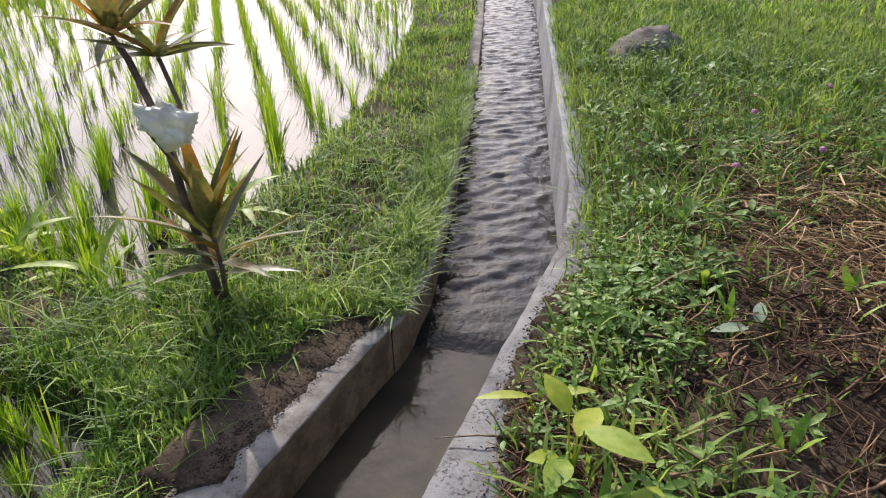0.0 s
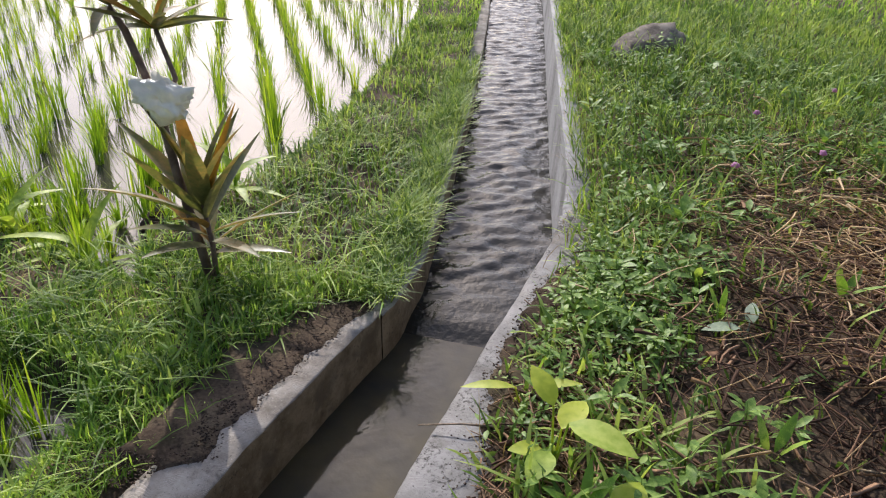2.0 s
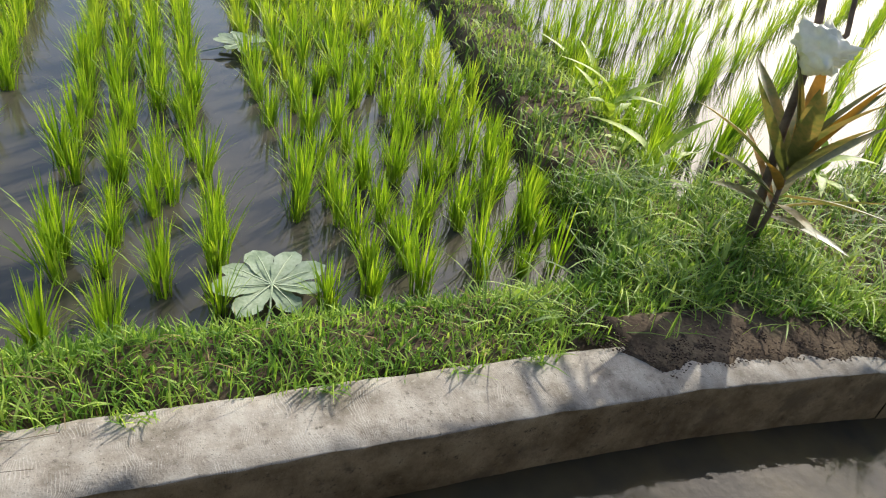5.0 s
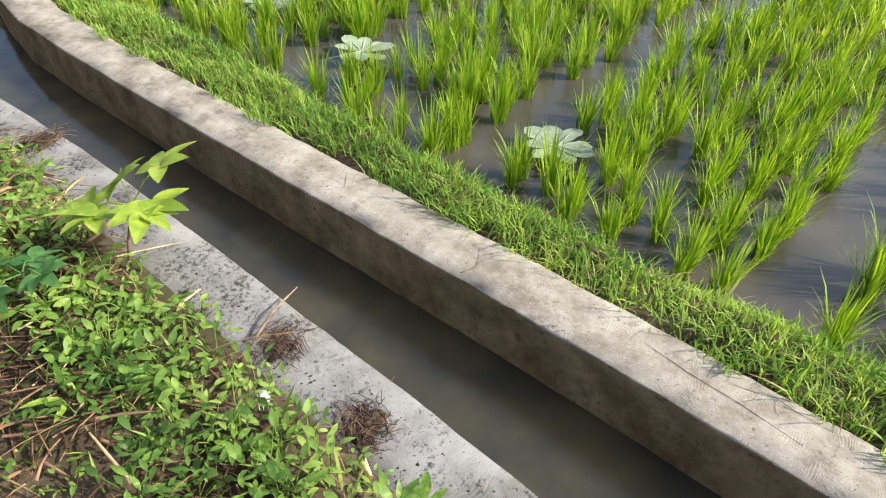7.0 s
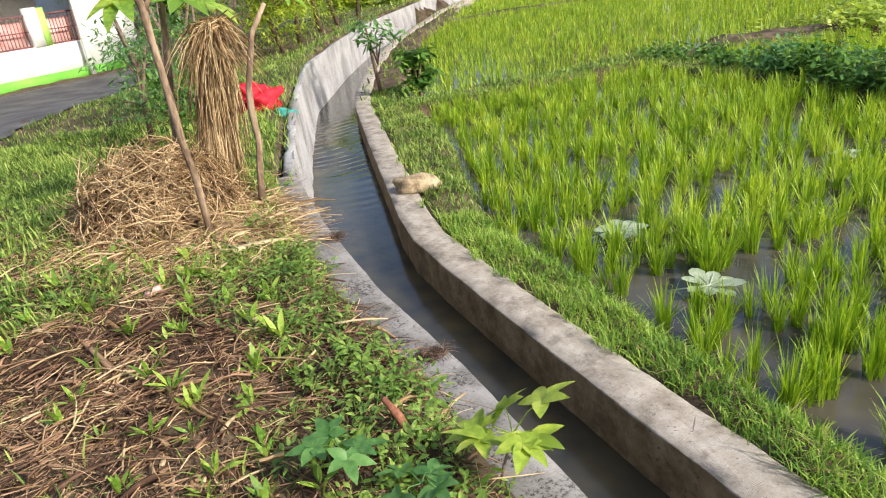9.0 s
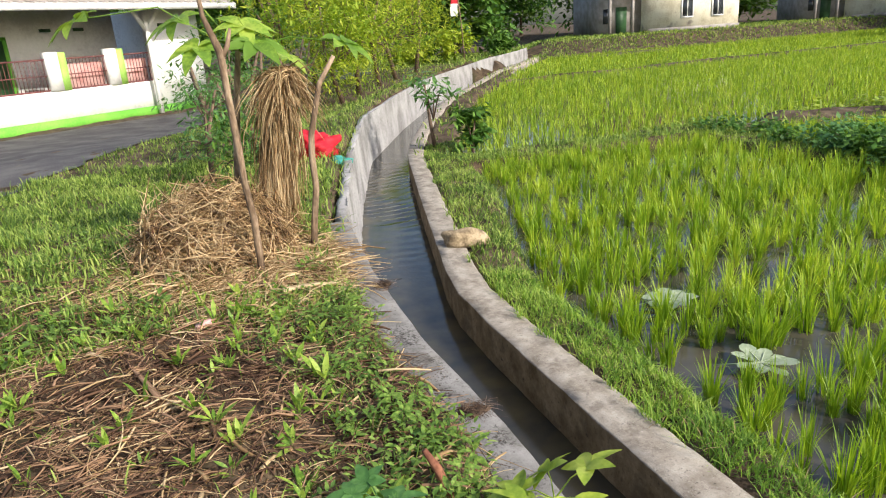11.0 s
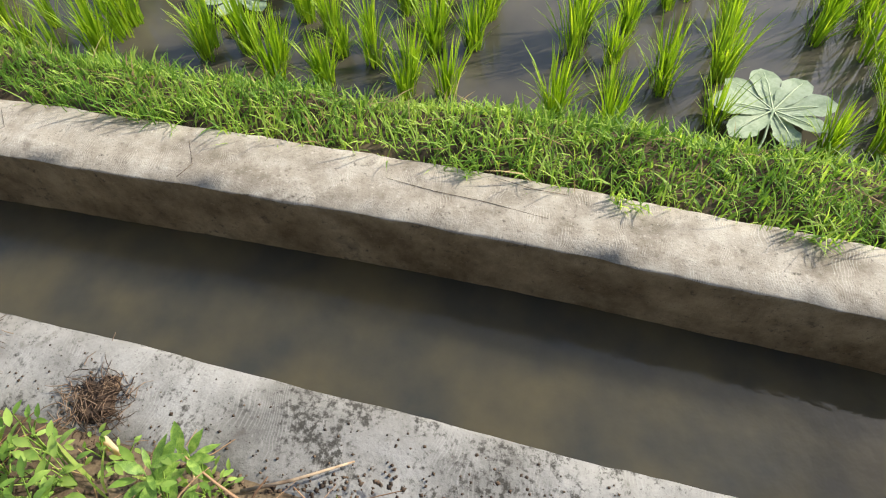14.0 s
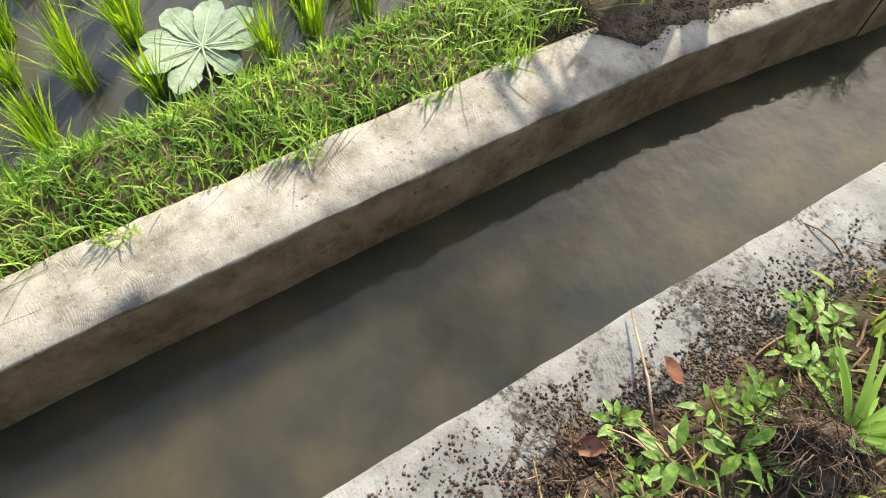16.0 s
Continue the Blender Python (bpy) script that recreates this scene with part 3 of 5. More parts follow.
grass("grass_far_wall_lip", 9000, (-3.2, 1.0, -13, -5.0), lambda x, y: np.where((x > rx_(y) + 0.04) & (x < rx_(y) + 0.45), 1.0, 0), 0.20, 0.010, 26, "rough grass leaning over the whitish wall", M_ROUGH, bend=(0.3, 1.2), clump=0.5)
grass("grass_verge_tall", 8000, (0.5, 4.4, 4.2, 11), on_right, 0.38, 0.010, 27, "tall seeding grass blades on the bank", M_ROUGH, bend=(0.3, 1.2), clump=0.9)
grass("grass_verge_dry", 3000, (0.5, 4.4, 2.4, 11), lambda x, y: on_right(x, y) + 0.15, 0.20, 0.004, 28, "dry grass stems in the bank grass", M_DRYGRASS, (0.4, 1.4))
grass("grass_canal_lip", 1500, (0.9, 1.6, 4.4, 12), lambda x, y: np.where((x > rx_(y) + 0.02) & (x < rx_(y) + 0.35), 0.9, 0), 0.22, 0.004, 19, "thin dry grass stems over the canal edge", M_DRYGRASS)

# ---- rice ----


def rice_hill(n, h, spread, seed, w=0.0082):
    r = np.random.default_rng(seed)
    a = r.uniform(0, 2 * math.pi, n)
    p = np.stack([np.cos(a), np.sin(a), np.zeros(n)], 1) * (r.uniform(0, 1, n) ** 0.7 * spread)[:, None]
    return blades(p, h * r.uniform(0.55, 1.1, n), w * r.uniform(0.7, 1.2, n), a + r.normal(0, 0.5, n), r.uniform(0.04, 0.62, n) ** 1.4)


HILLS = [mesh_np("rice_plant", *rice_hill(int(r_n), 0.36, 0.045, 100 + i), M_RICE) for i, r_n in enumerate((46, 58, 70, 50, 38, 28, 76, 62))]


def hill_rows(x0, x1, y0, y1, dx, dy, seed, turn=0.0, gaps=0.1, lanes=(), lean=0.0):
    r = np.random.default_rng(seed)
    X, Y = np.meshgrid(np.arange(x0, x1, dx), np.arange(y0, y1, dy), indexing="ij")
    if lanes:
        rows = np.concatenate([np.linspace(a + 0.23, b - 0.23, max(2, int(round((b - a - 0.46) / 0.19)) + 1)) for a, b in zip(lanes[:-1], lanes[1:])])
        X, Y = np.meshgrid(np.arange(x0, x1, dx), rows, indexing="ij")
    x, y = X.ravel() + r.normal(0, 0.035, X.size), Y.ravel() + r.normal(0, 0.026, X.size)
    x, y = x + lean * y, y + turn * (x + 1.0)
    for qx, qy in ((-0.89, 1.64), (-1.28, -0.81), (-1.45, -2.43), (-1.64, -3.58), (-3.79, 2.03)):
        x = np.where(np.hypot(x - qx, y - qy) < 0.24, 50.0, x)
    k = (gz(x, y) < PADDY - 0.05) & (x < shore(y) - 0.05) & (r.uniform(0, 1, X.size) > gaps)
    return x[k], y[k], r


def rice_things(x, y, r, label, group, big=1.0):
    for i in range(len(x)):
        ob = tagged(new("rice_plant", HILLS[int(r.integers(len(HILLS)))]), label, "rice plant", group)
        s = big * r.uniform(0.75, 1.15)
        ob.matrix_world = pose(x[i], y[i], PADDY - 0.03, r.normal(0, 3), r.normal(0, 3), r.uniform(0, 360)) @ Matrix.Diagonal((s, s, s * r.uniform(0.9, 1.1), 1))


def rice_stuff(name, x, y, r, n, h, w, label, spread=0.05):
    m = len(x)
    a = r.uniform(0, 2 * math.pi, (m, n))
    rad = r.uniform(0, spread, (m, n))
    p = np.stack([x[:, None] + np.cos(a) * rad, y[:, None] + np.sin(a) * rad, np.full((m, n), PADDY - 0.03)], -1).reshape(-1, 3)
    hh = (h * r.uniform(0.8, 1.15, (m, 1)) * r.uniform(0.55, 1.1, (m, n))).ravel()
    c, f = blades(p, hh, w * r.uniform(0.7, 1.2, m * n), a.ravel(), r.uniform(0.05, 0.7, m * n) ** 1.3)
    tagged(new(name, mesh_np(name, c, f, M_RICE)), label, "rice plants", kind="stuff")


x, y, r = hill_rows(-11.5, -0.6, -9.6, 4.6, 0.195, 0.265, 31, -0.07, 0.15, (-9.7, -8.2, -6.9, -5.3, -3.9, -2.5, -1.08, 0.58, 1.66, 3.7, 5.0))
near = np.argsort(np.hypot(x - 0.3, y - 0.3))
pick = np.zeros(len(x), bool)
pick[near[:290]] = True
rice_things(x[pick], y[pick], r, "young bright green rice plant standing in muddy water", "rice plants in the paddy")
rice_stuff("rice_rows", x[~pick], y[~pick], r, 34, 0.36, 0.011, "rows of young bright green rice in muddy water")
HILLS = [mesh_np("rice_plant", *rice_hill(n_, 0.48, 0.05, 140 + i, 0.009), M_RICE) for i, n_ in enumerate((24, 34, 40, 20, 28))]
x, y, r = hill_rows(-16, 8, 4.9, 19, 0.58, 0.26, 32, 0, 0.18, (), -0.62)
pick = np.hypot(x + 1.5, y - 4.5) < 3.2
rice_things(x[pick], y[pick], r, "slender green rice plant against bright reflecting water", "rice plants in the upstream paddy", 1.15)
rice_stuff("rice_rows_upstream", x[~pick], y[~pick], r, 15, 0.46, 0.010, "rows of slender rice in bright reflecting water")
x, y, r = hill_rows(-40, -2.2, -25, -10.2, 0.26, 0.24, 33, 0, 0.10)
rice_stuff("rice_field_middle", x, y, r, 9, 0.33, 0.015, "dense green rice field beyond the bund", 0.08)
x, y, r = hill_rows(-80, -6, -40, -25, 0.42, 0.45, 34, 0, 0.0)
rice_stuff("rice_field_far", x, y, r, 9, 0.30, 0.035, "even green rice field stretching to the houses", 0.22)
x, y, r = hill_rows(-60, -11.5, -9.5, 16, 0.5, 0.5, 35, 0, 0.0)
rice_stuff("rice_field_side", x, y, r, 7, 0.40, 0.05, "green rice field reaching away from the canal", 0.2)

# ---- materials of the things ----
M_DRAC = surf("cordyline_leaf", [(0.085, 0.10, 0.032), (0.15, 0.155, 0.05), (0.28, 0.20, 0.075)], 3, 30, 0.4, 0.1, glow=0.3, spec=0.5, island=0.35)
M_DRAC_TIP = surf("cordyline_orange_leaf", [(0.16, 0.09, 0.02), (0.27, 0.15, 0.03), (0.40, 0.20, 0.04)], 4, 30, 0.45, 0.1, glow=0.4, spec=0.4, island=0.3)
M_STEM = surf("brown_stem", [(0.10, 0.065, 0.045), (0.19, 0.13, 0.09)], 12, 60, 0.8, 0.4)
M_PLASTIC = surf("thin_white_plastic", [(0.75, 0.74, 0.73), (0.88, 0.87, 0.86)], 8, 30, 0.35, 0.3, glow=0.3, spec=0.5)
M_PALE = surf("wilted_pale_leaf", [(0.19, 0.25, 0.155), (0.28, 0.345, 0.225), (0.38, 0.44, 0.31)], 9, 60, 0.6, 0.3, glow=0.15, spec=0.35)
M_CASS = surf("cassava_leaf", [(0.22, 0.33, 0.035), (0.35, 0.46, 0.06), (0.48, 0.56, 0.11)], 5, 40, 0.5, 0.15, glow=0.4, spec=0.4, island=0.2)
M_CASSD = surf("dark_cassava_leaf", [(0.06, 0.16, 0.04), (0.10, 0.23, 0.06), (0.15, 0.30, 0.08)], 5, 40, 0.5, 0.15, glow=0.35, spec=0.4, island=0.2)
M_RED = surf("red_plastic", [(0.50, 0.015, 0.03), (0.68, 0.03, 0.05)], 9, 40, 0.6, 0.5, glow=0.3, spec=0.3)
M_TEAL = surf("teal_cloth", [(0.03, 0.20, 0.17), (0.06, 0.32, 0.27)], 9, 60, 0.8, 0.3)
M_STONE = surf("tan_stone", [(0.15, 0.11, 0.065), (0.28, 0.215, 0.13), (0.42, 0.33, 0.21)], 9, 50, 0.9, 0.7)
M_SLAB = surf("grey_stone_slab", [(0.07, 0.058, 0.045), (0.13, 0.108, 0.085), (0.20, 0.175, 0.14)], 7, 60, 0.95, 0.8)
M_DIRT = surf("dirt_clump", [(0.03, 0.02, 0.014), (0.07, 0.045, 0.03), (0.12, 0.08, 0.05)], 12, 70, 0.95, 0.9)
M_SHOOT = surf("young_shoot_leaf", [(0.13, 0.25, 0.03), (0.22, 0.36, 0.045), (0.36, 0.48, 0.08)], 5, 40, 0.5, 0.1, glow=0.4, spec=0.4, per_object=0.4)
M_RIB = surf("pale_leaf_rib", [(0.36, 0.42, 0.27), (0.46, 0.51, 0.35)], 9, 60, 0.6, 0.1)
M_ROOT = surf("root_fibres", [(0.05, 0.032, 0.022), (0.11, 0.072, 0.05), (0.21, 0.145, 0.10)], 6, 40, 0.9, 0, spec=0.15, island=0.5)
M_TREE = surf("tree_foliage", [(0.04, 0.11, 0.015), (0.08, 0.19, 0.028), (0.15, 0.28, 0.045)], 0.6, 5, 0.55, 0, glow=0.3, spec=0.3, island=0.4)
M_BAMBOO = surf("bamboo_foliage", [(0.16, 0.27, 0.015), (0.30, 0.40, 0.03), (0.46, 0.52, 0.06)], 0.6, 5, 0.55, 0, glow=0.4, spec=0.3, island=0.4)
M_GREENP = surf("lime_green_paint", [(0.30, 0.55, 0.10), (0.42, 0.68, 0.16)], 2, 20, 0.7, 0.1)
M_GREENB = surf("green_plinth_paint", [(0.13, 0.42, 0.05), (0.22, 0.55, 0.08)], 2, 20, 0.7, 0.1)
M_PINK = surf("faded_red_rail", [(0.50, 0.24, 0.22), (0.70, 0.46, 0.42)], 3, 30, 0.6, 0.1)
M_IRON = surf("maroon_iron", [(0.10, 0.035, 0.035), (0.18, 0.07, 0.065)], 3, 30, 0.6, 0.1)
M_DOOR = surf("dark_green_door", [(0.02, 0.06, 0.025), (0.04, 0.10, 0.04)], 3, 30, 0.5, 0.1)
M_ROOF = surf("clay_tile_roof", [(0.12, 0.05, 0.035), (0.20, 0.085, 0.055), (0.27, 0.13, 0.09)], 2, 20, 0.9, 0.5)
M_TIN = surf("grey_sheet_roof", [(0.22, 0.20, 0.18), (0.34, 0.32, 0.30)], 2, 20, 0.6, 0.2)
M_CREAM = surf("peeling_cream_render", [(0.55, 0.50, 0.36), (0.70, 0.66, 0.52), (0.76, 0.73, 0.60)], 0.8, 8, 0.9, 0.2, pits=[(0.9, 0.60, (0.33, 0.30, 0.26)), (2.5, 0.66, (0.25, 0.22, 0.19))])
M_GLASS = surf("dark_window_glass", [(0.02, 0.025, 0.03), (0.04, 0.045, 0.05)], 2, 10, 0.1, 0, spec=0.6)
M_FLOWER = surf("pink_flower", [(0.45, 0.18, 0.36), (0.60, 0.30, 0.48)], 20, 60, 0.7, 0.2, glow=0.3)
M_FLAGW = surf("white_cloth", [(0.7, 0.7, 0.68), (0.8, 0.8, 0.78)], 5, 40, 0.8, 0.2, glow=0.2)
M_BROWNLEAF = surf("dead_brown_leaf", [(0.16, 0.06, 0.035), (0.28, 0.12, 0.07), (0.36, 0.19, 0.11)], 9, 50, 0.8, 0.4, glow=0.1)
M_YELLOW = surf("yellow_green_leaf", [(0.32, 0.40, 0.03), (0.46, 0.52, 0.05), (0.55, 0.58, 0.10)], 6, 40, 0.5, 0.2, glow=0.4, spec=0.4)


def at_ground(x, y, dz=0.0):
    return (x, y, float(gz(x, y)) + dz)


def turned(yaw=0, pitch=0, roll=0, p=(0, 0, 0)):
    """Leaf pose: leaf points along yaw, raised by pitch degrees."""
    return pose(*p) @ pose(0, 0, 0, 0, 0, yaw) @ pose(0, 0, 0, 0, -pitch, 0) @ pose(0, 0, 0, roll, 0, 0)


# ---- litter and straw on the bank ----


def litter(name, n, cx, cy, sx, sy, length, radius, seed, mat, label, up=0.10, lift=0.05, gap=0.16):
    r = np.random.default_rng(seed)
    x, y = r.normal(cx, sx, n), r.normal(cy, sy, n)
    k = x > rx_(y) + gap + 0.12 * r.uniform(0, 1, n)
    x, y = x[k], y[k]
    m = len(x)
    a = r.uniform(0, 2 * math.pi, m)
    p = np.stack([x, y, gz(x, y) + r.uniform(-0.005, lift, m)], 1)
    d = np.stack([np.cos(a), np.sin(a), r.normal(0.02, up, m)], 1)
    c, f = strands(p, d, length * r.uniform(0.2, 1.3, m), radius * np.exp(r.normal(0, 0.55, m)), 0.12, seed, wander=0.055)
    return tagged(new(name, mesh_np(name, c, f, mat)), label, "plant litter", kind="stuff")


litter("stalk_litter", 11500, 2.05, -2.4, 0.85, 1.35, 0.16, 0.0028, 41, M_LITTER, "matted brown rotting stalks on the bank")
litter("stalk_litter_upstream", 7500, 2.75, 4.0, 0.60, 1.05, 0.17, 0.0030, 42, M_LITTER, "heap of brown rotting stalks and roots", lift=0.09, gap=0.26)
litter("stalk_litter_edge", 1300, 1.42, 3.1, 0.18, 0.40, 0.12, 0.003, 48, M_LITTER, "brown stalks fallen along the wall", gap=0.04)
litter("straw_litter", 1500, 2.75, 4.5, 0.5, 0.8, 0.22, 0.0028, 43, M_STRAW, "pale dry straw over the stalk heap", lift=0.16)
litter("straw_litter_downstream", 6500, 1.50, -4.2, 0.42, 0.36, 0.36, 0.003, 44, M_STRAW, "scattered golden straw round the poles")
litter("straw_litter_near", 2600, 2.0, -2.0, 0.8, 1.2, 0.22, 0.0028, 45, M_STRAW, "pale straw among the brown stalks")
litter("stick_litter", 90, 2.1, -2.2, 0.8, 1.2, 0.55, 0.008, 46, M_LITTER, "thin broken sticks lying on the stalks", up=0.12, gap=0.75)
litter("twig_litter_wall", 1500, 1.32, 1.3, 0.14, 0.9, 0.09, 0.0020, 47, M_LITTER, "bits of dry stalk on the concrete edge")

# ---- low broad-leaved weeds ----


def weed_mesh(n, size, height, seed, w=0.42, curl=0.3):
    r = np.random.default_rng(seed)
    parts = []
    for i in range(n):
        h = height * r.uniform(0.25, 1.0)
        ang = r.uniform(0, 360)
        reach = r.uniform(0.1, 0.7) * height
        p = (reach * math.cos(radians(ang)), reach * math.sin(radians(ang)), h)
        L = size * r.uniform(0.6, 1.25)
        parts.append(moved(leaf(L, L * w, curl * r.uniform(0.4, 1.4), 0.2, rows=4), turned(ang + r.normal(0, 50), r.uniform(-10, 45), r.normal(0, 15), p)))
        if i % 3 == 0:
            parts.append(tube([(0, 0, -0.01), (p[0] * 0.6, p[1] * 0.6, h * 0.6), p], [0.0022, 0.0018, 0.0012], 4, False))
    return merge(parts)


def leaf_kind(n, width, mat, name, seed, curl=0.3):
    r = np.random.default_rng(seed)
    return [mesh_np(name, *leaf(1.0, width * r.uniform(0.85, 1.2), curl * r.uniform(0.4, 1.3), 0.2, rows=4), mat) for _ in range(n)]


WEED_LEAF, SHOOT_LEAF = leaf_kind(4, 0.36, M_WEED, "leaf", 201), leaf_kind(4, 0.24, M_SHOOT, "leaf", 202, 0.15)
WEED_STEM = mesh_np("stem", *tube([(0, 0, -0.01), (0.006, 0.003, 0.05), (0.0, 0.01, 0.09)], [0.0022, 0.0018, 0.0010], 5), M_WEED)


def places(n, area, chance, seed, gap=0.2):
    x, y, r = scatter(n * 8, *area, seed)
    k = (x > rx_(y) + gap) & (r.uniform(0, 1, len(x)) < chance(x, y))
    return x[k][:n], y[k][:n], r


def small_plants(name, leaves, count, size, height, n, area, chance, seed, label, cat, group, up=(-5, 45), gap=0.2):
    """Seedlings with each leaf a part of its own on shared leaf meshes."""
    x, y, r = places(n, area, chance, seed, gap)
    for px, py in zip(x, y):
        s = r.uniform(0.65, 1.25)
        root = thing(name, label, cat, at_ground(px, py), group, r.uniform(0, 360))
        st = new("stem", WEED_STEM)
        st.parent = root
        st.scale = (s * height / 0.09,) * 3
        for i in range(int(r.integers(count - 2, count + 3))):
            a, h = i * 137.5 + r.normal(0, 15), height * s * r.uniform(0.3, 1.0)
            L = size * s * r.uniform(0.65, 1.2)
            lf = new("leaf", leaves[int(r.integers(len(leaves)))])
            lf.parent = root
            lf.matrix_local = turned(a, r.uniform(*up), r.normal(0, 12), (0.01 * math.cos(radians(a)), 0.01 * math.sin(radians(a)), h)) @ Matrix.Scale(L, 4)


def weed_carpet(name, n, area, chance, seed, label, size=0.031, height=0.09, gap=0.2):
    x, y, r = places(n, area, chance, seed, gap)
    parts = []
    for px, py in zip(x, y):
        s = r.uniform(0.6, 1.3)
        parts.append(moved(weed_mesh(14, size * s, height * s, int(r.integers(1e6))), pose(*at_ground(px, py), 0, 0, r.uniform(0, 360))))
    c, f = merge(parts)
    tagged(new(name, mesh_np(name, c, f, M_WEED)), label, "weeds", kind="stuff")


def strip(off, wide, y0=None, dy=1.0):
    if y0 is None:
        return lambda x, y: np.exp(-((x - rx_(y) - off) / wide) ** 2)
    return lambda x, y: np.exp(-((x - rx_(y) - off) / wide) ** 2 - ((y - y0) / dy) ** 2)


weed_carpet("weed_carpet", 330, (0.9, 2.0, -3.6, 0.3), strip(0.42, 0.26), 51, "low green broad-leaved weeds along the wall")
weed_carpet("weed_carpet_upstream", 165, (1.2, 2.5, 2.5, 4.9), strip(0.42, 0.26, 3.75, 0.6), 52, "glossy green creeping weeds beside the concrete", 0.030)
weed_carpet("weed_carpet_straw", 75, (0.6, 3.4, -6.0, -3.2), lambda x, y: 0.35 + 0 * x, 55, "green weeds among the straw", 0.05)
weed_carpet("weed_carpet_verge", 420, (0.9, 3.9, 4.2, 9.5), lambda x, y: 0.3 * on_right(x, y) + 0.02, 57, "broad-leaved weeds in the grass", 0.040, 0.16)
weed_carpet("weed_carpet_edge", 60, (1.05, 1.7, 3.0, 4.5), strip(0.20, 0.10, 3.8, 0.5), 60, "creeping weeds spilling over the concrete edge", 0.028, 0.08, 0.07)
small_plants("weed", WEED_LEAF, 9, 0.05, 0.07, 30, (0.95, 1.7, 0.0, 2.5), strip(0.30, 0.12), 53, "small bright green weed at the concrete edge", "weed", "weeds along the wall", gap=0.16)
small_plants("weed", WEED_LEAF, 12, 0.036, 0.06, 26, (1.05, 1.5, 1.0, 2.3), strip(0.27, 0.07), 63, "small pale green weed rooted in the soil on the concrete", "weed", "weeds along the wall", (0, 60), 0.14)
small_plants("weed", WEED_LEAF, 11, 0.052, 0.11, 34, (1.0, 1.9, -3.2, 0.2), strip(0.40, 0.3), 58, "broad-leaved green weed on the bank", "weed", "weeds along the wall")
small_plants("weed", WEED_LEAF, 10, 0.065, 0.12, 44, (1.25, 2.6, 2.6, 4.8), strip(0.50, 0.4), 59, "broad-leaved green weed beside the stalk heap", "weed", "weeds along the wall")
small_plants("weed", WEED_LEAF, 11, 0.085, 0.15, 60, (1.0, 3.8, 4.4, 8.6), lambda x, y: 0.5 * on_right(x, y), 61, "broad-leaved weed standing in the bank grass", "weed", "weeds in the bank grass", (0, 60))
small_plants("sprout", SHOOT_LEAF, 7, 0.09, 0.05, 130, (1.3, 3.2, -3.8, -0.4), lambda x, y: 0.5 + 0 * x, 54, "bright yellow-green shoot rising from brown stalks", "seedling", "shoots in the stalk litter", (15, 88))
small_plants("sprout", SHOOT_LEAF, 5, 0.11, 0.05, 14, (1.5, 3.0, 2.6, 5.2), lambda x, y: 0.4 + 0 * x, 56, "green shoot among rotting stalks", "seedling", "shoots in the stalk litter", (30, 75))


def palmate(leaflets, length, width, seed, droop=0.25):
    r = np.random.default_rng(seed)
    parts = []
    for i in range(leaflets):
        a = (i / (leaflets - 1) - 0.5) * 250
        L = length * (1 - 0.3 * abs(a) / 130) * r.uniform(0.9, 1.1)
        parts.append(moved(leaf(L, width, droop, 0.25, 5, 0.8), turned(a, 12 + r.normal(0, 5), r.normal(0, 8))))
    return merge(parts)


def cassava(x, y, leaves, height, size, seed, mat, label, lean=(0, 0)):
    r = np.random.default_rng(seed)
    root = thing("cassava_plant", label, "cassava plant", at_ground(x, y), "cassava seedlings")
    top = (lean[0], lean[1], height * 0.7)
    piece("stem", tube([(0, 0, -0.02), (lean[0] * 0.4, lean[1] * 0.4, height * 0.35), top], [0.006, 0.005, 0.004], 6), M_STEM, root)
    for i in range(leaves):
        a = 360 * i / leaves + r.normal(0, 20)
        reach, up = size * r.uniform(0.5, 1.1), height * r.uniform(0.55, 1.0)
        p = (top[0] + reach * math.cos(radians(a)), top[1] + reach * math.sin(radians(a)), up)
        cf = merge([moved(palmate(5 + int(r.integers(0, 2)), size * 1.1, size * 0.50, seed + i), turned(a, r.uniform(-25, 15), r.normal(0, 12), p)),
                    tube([top, ((top[0] + p[0]) / 2, (top[1] + p[1]) / 2, (top[2] + p[2]) / 2 + 0.02), p], [0.003, 0.002, 0.002], 4, False)])
        piece("leaf", cf, mat, root)
    return root


cassava(1.03, -0.98, 6, 0.26, 0.11, 61, M_CASS, "young yellow-green cassava seedling beside the wall", (-0.08, -0.02))
cassava(1.44, -1.22, 4, 0.17, 0.085, 62, M_CASSD, "dark green cassava seedling among weeds")
cassava(1.28, -0.98, 4, 0.15, 0.08, 63, M_CASSD, "green cassava seedling beside a yellow one")
cassava(1.62, -0.75, 3, 0.14, 0.075, 64, M_CASSD, "small cassava seedling in the weeds")


def broad_plant(x, y, rz, spec, name, label, mats):
    root = thing(name, label, "seedling", at_ground(x, y), "", rz)
    for (L, w, yaw, pitch, z, mi) in spec:
        cf = merge([moved(leaf(L, w, 0.25, 0.15, 6), turned(yaw, pitch, 0, (0.03 * math.cos(radians(yaw)), 0.03 * math.sin(radians(yaw)), z))), tube([(0, 0, -0.01), (0.03 * math.cos(radians(yaw)), 0.03 * math.sin(radians(yaw)), z)], [0.005, 0.003], 5, False)])
        piece("leaf", cf, mats[mi], root)


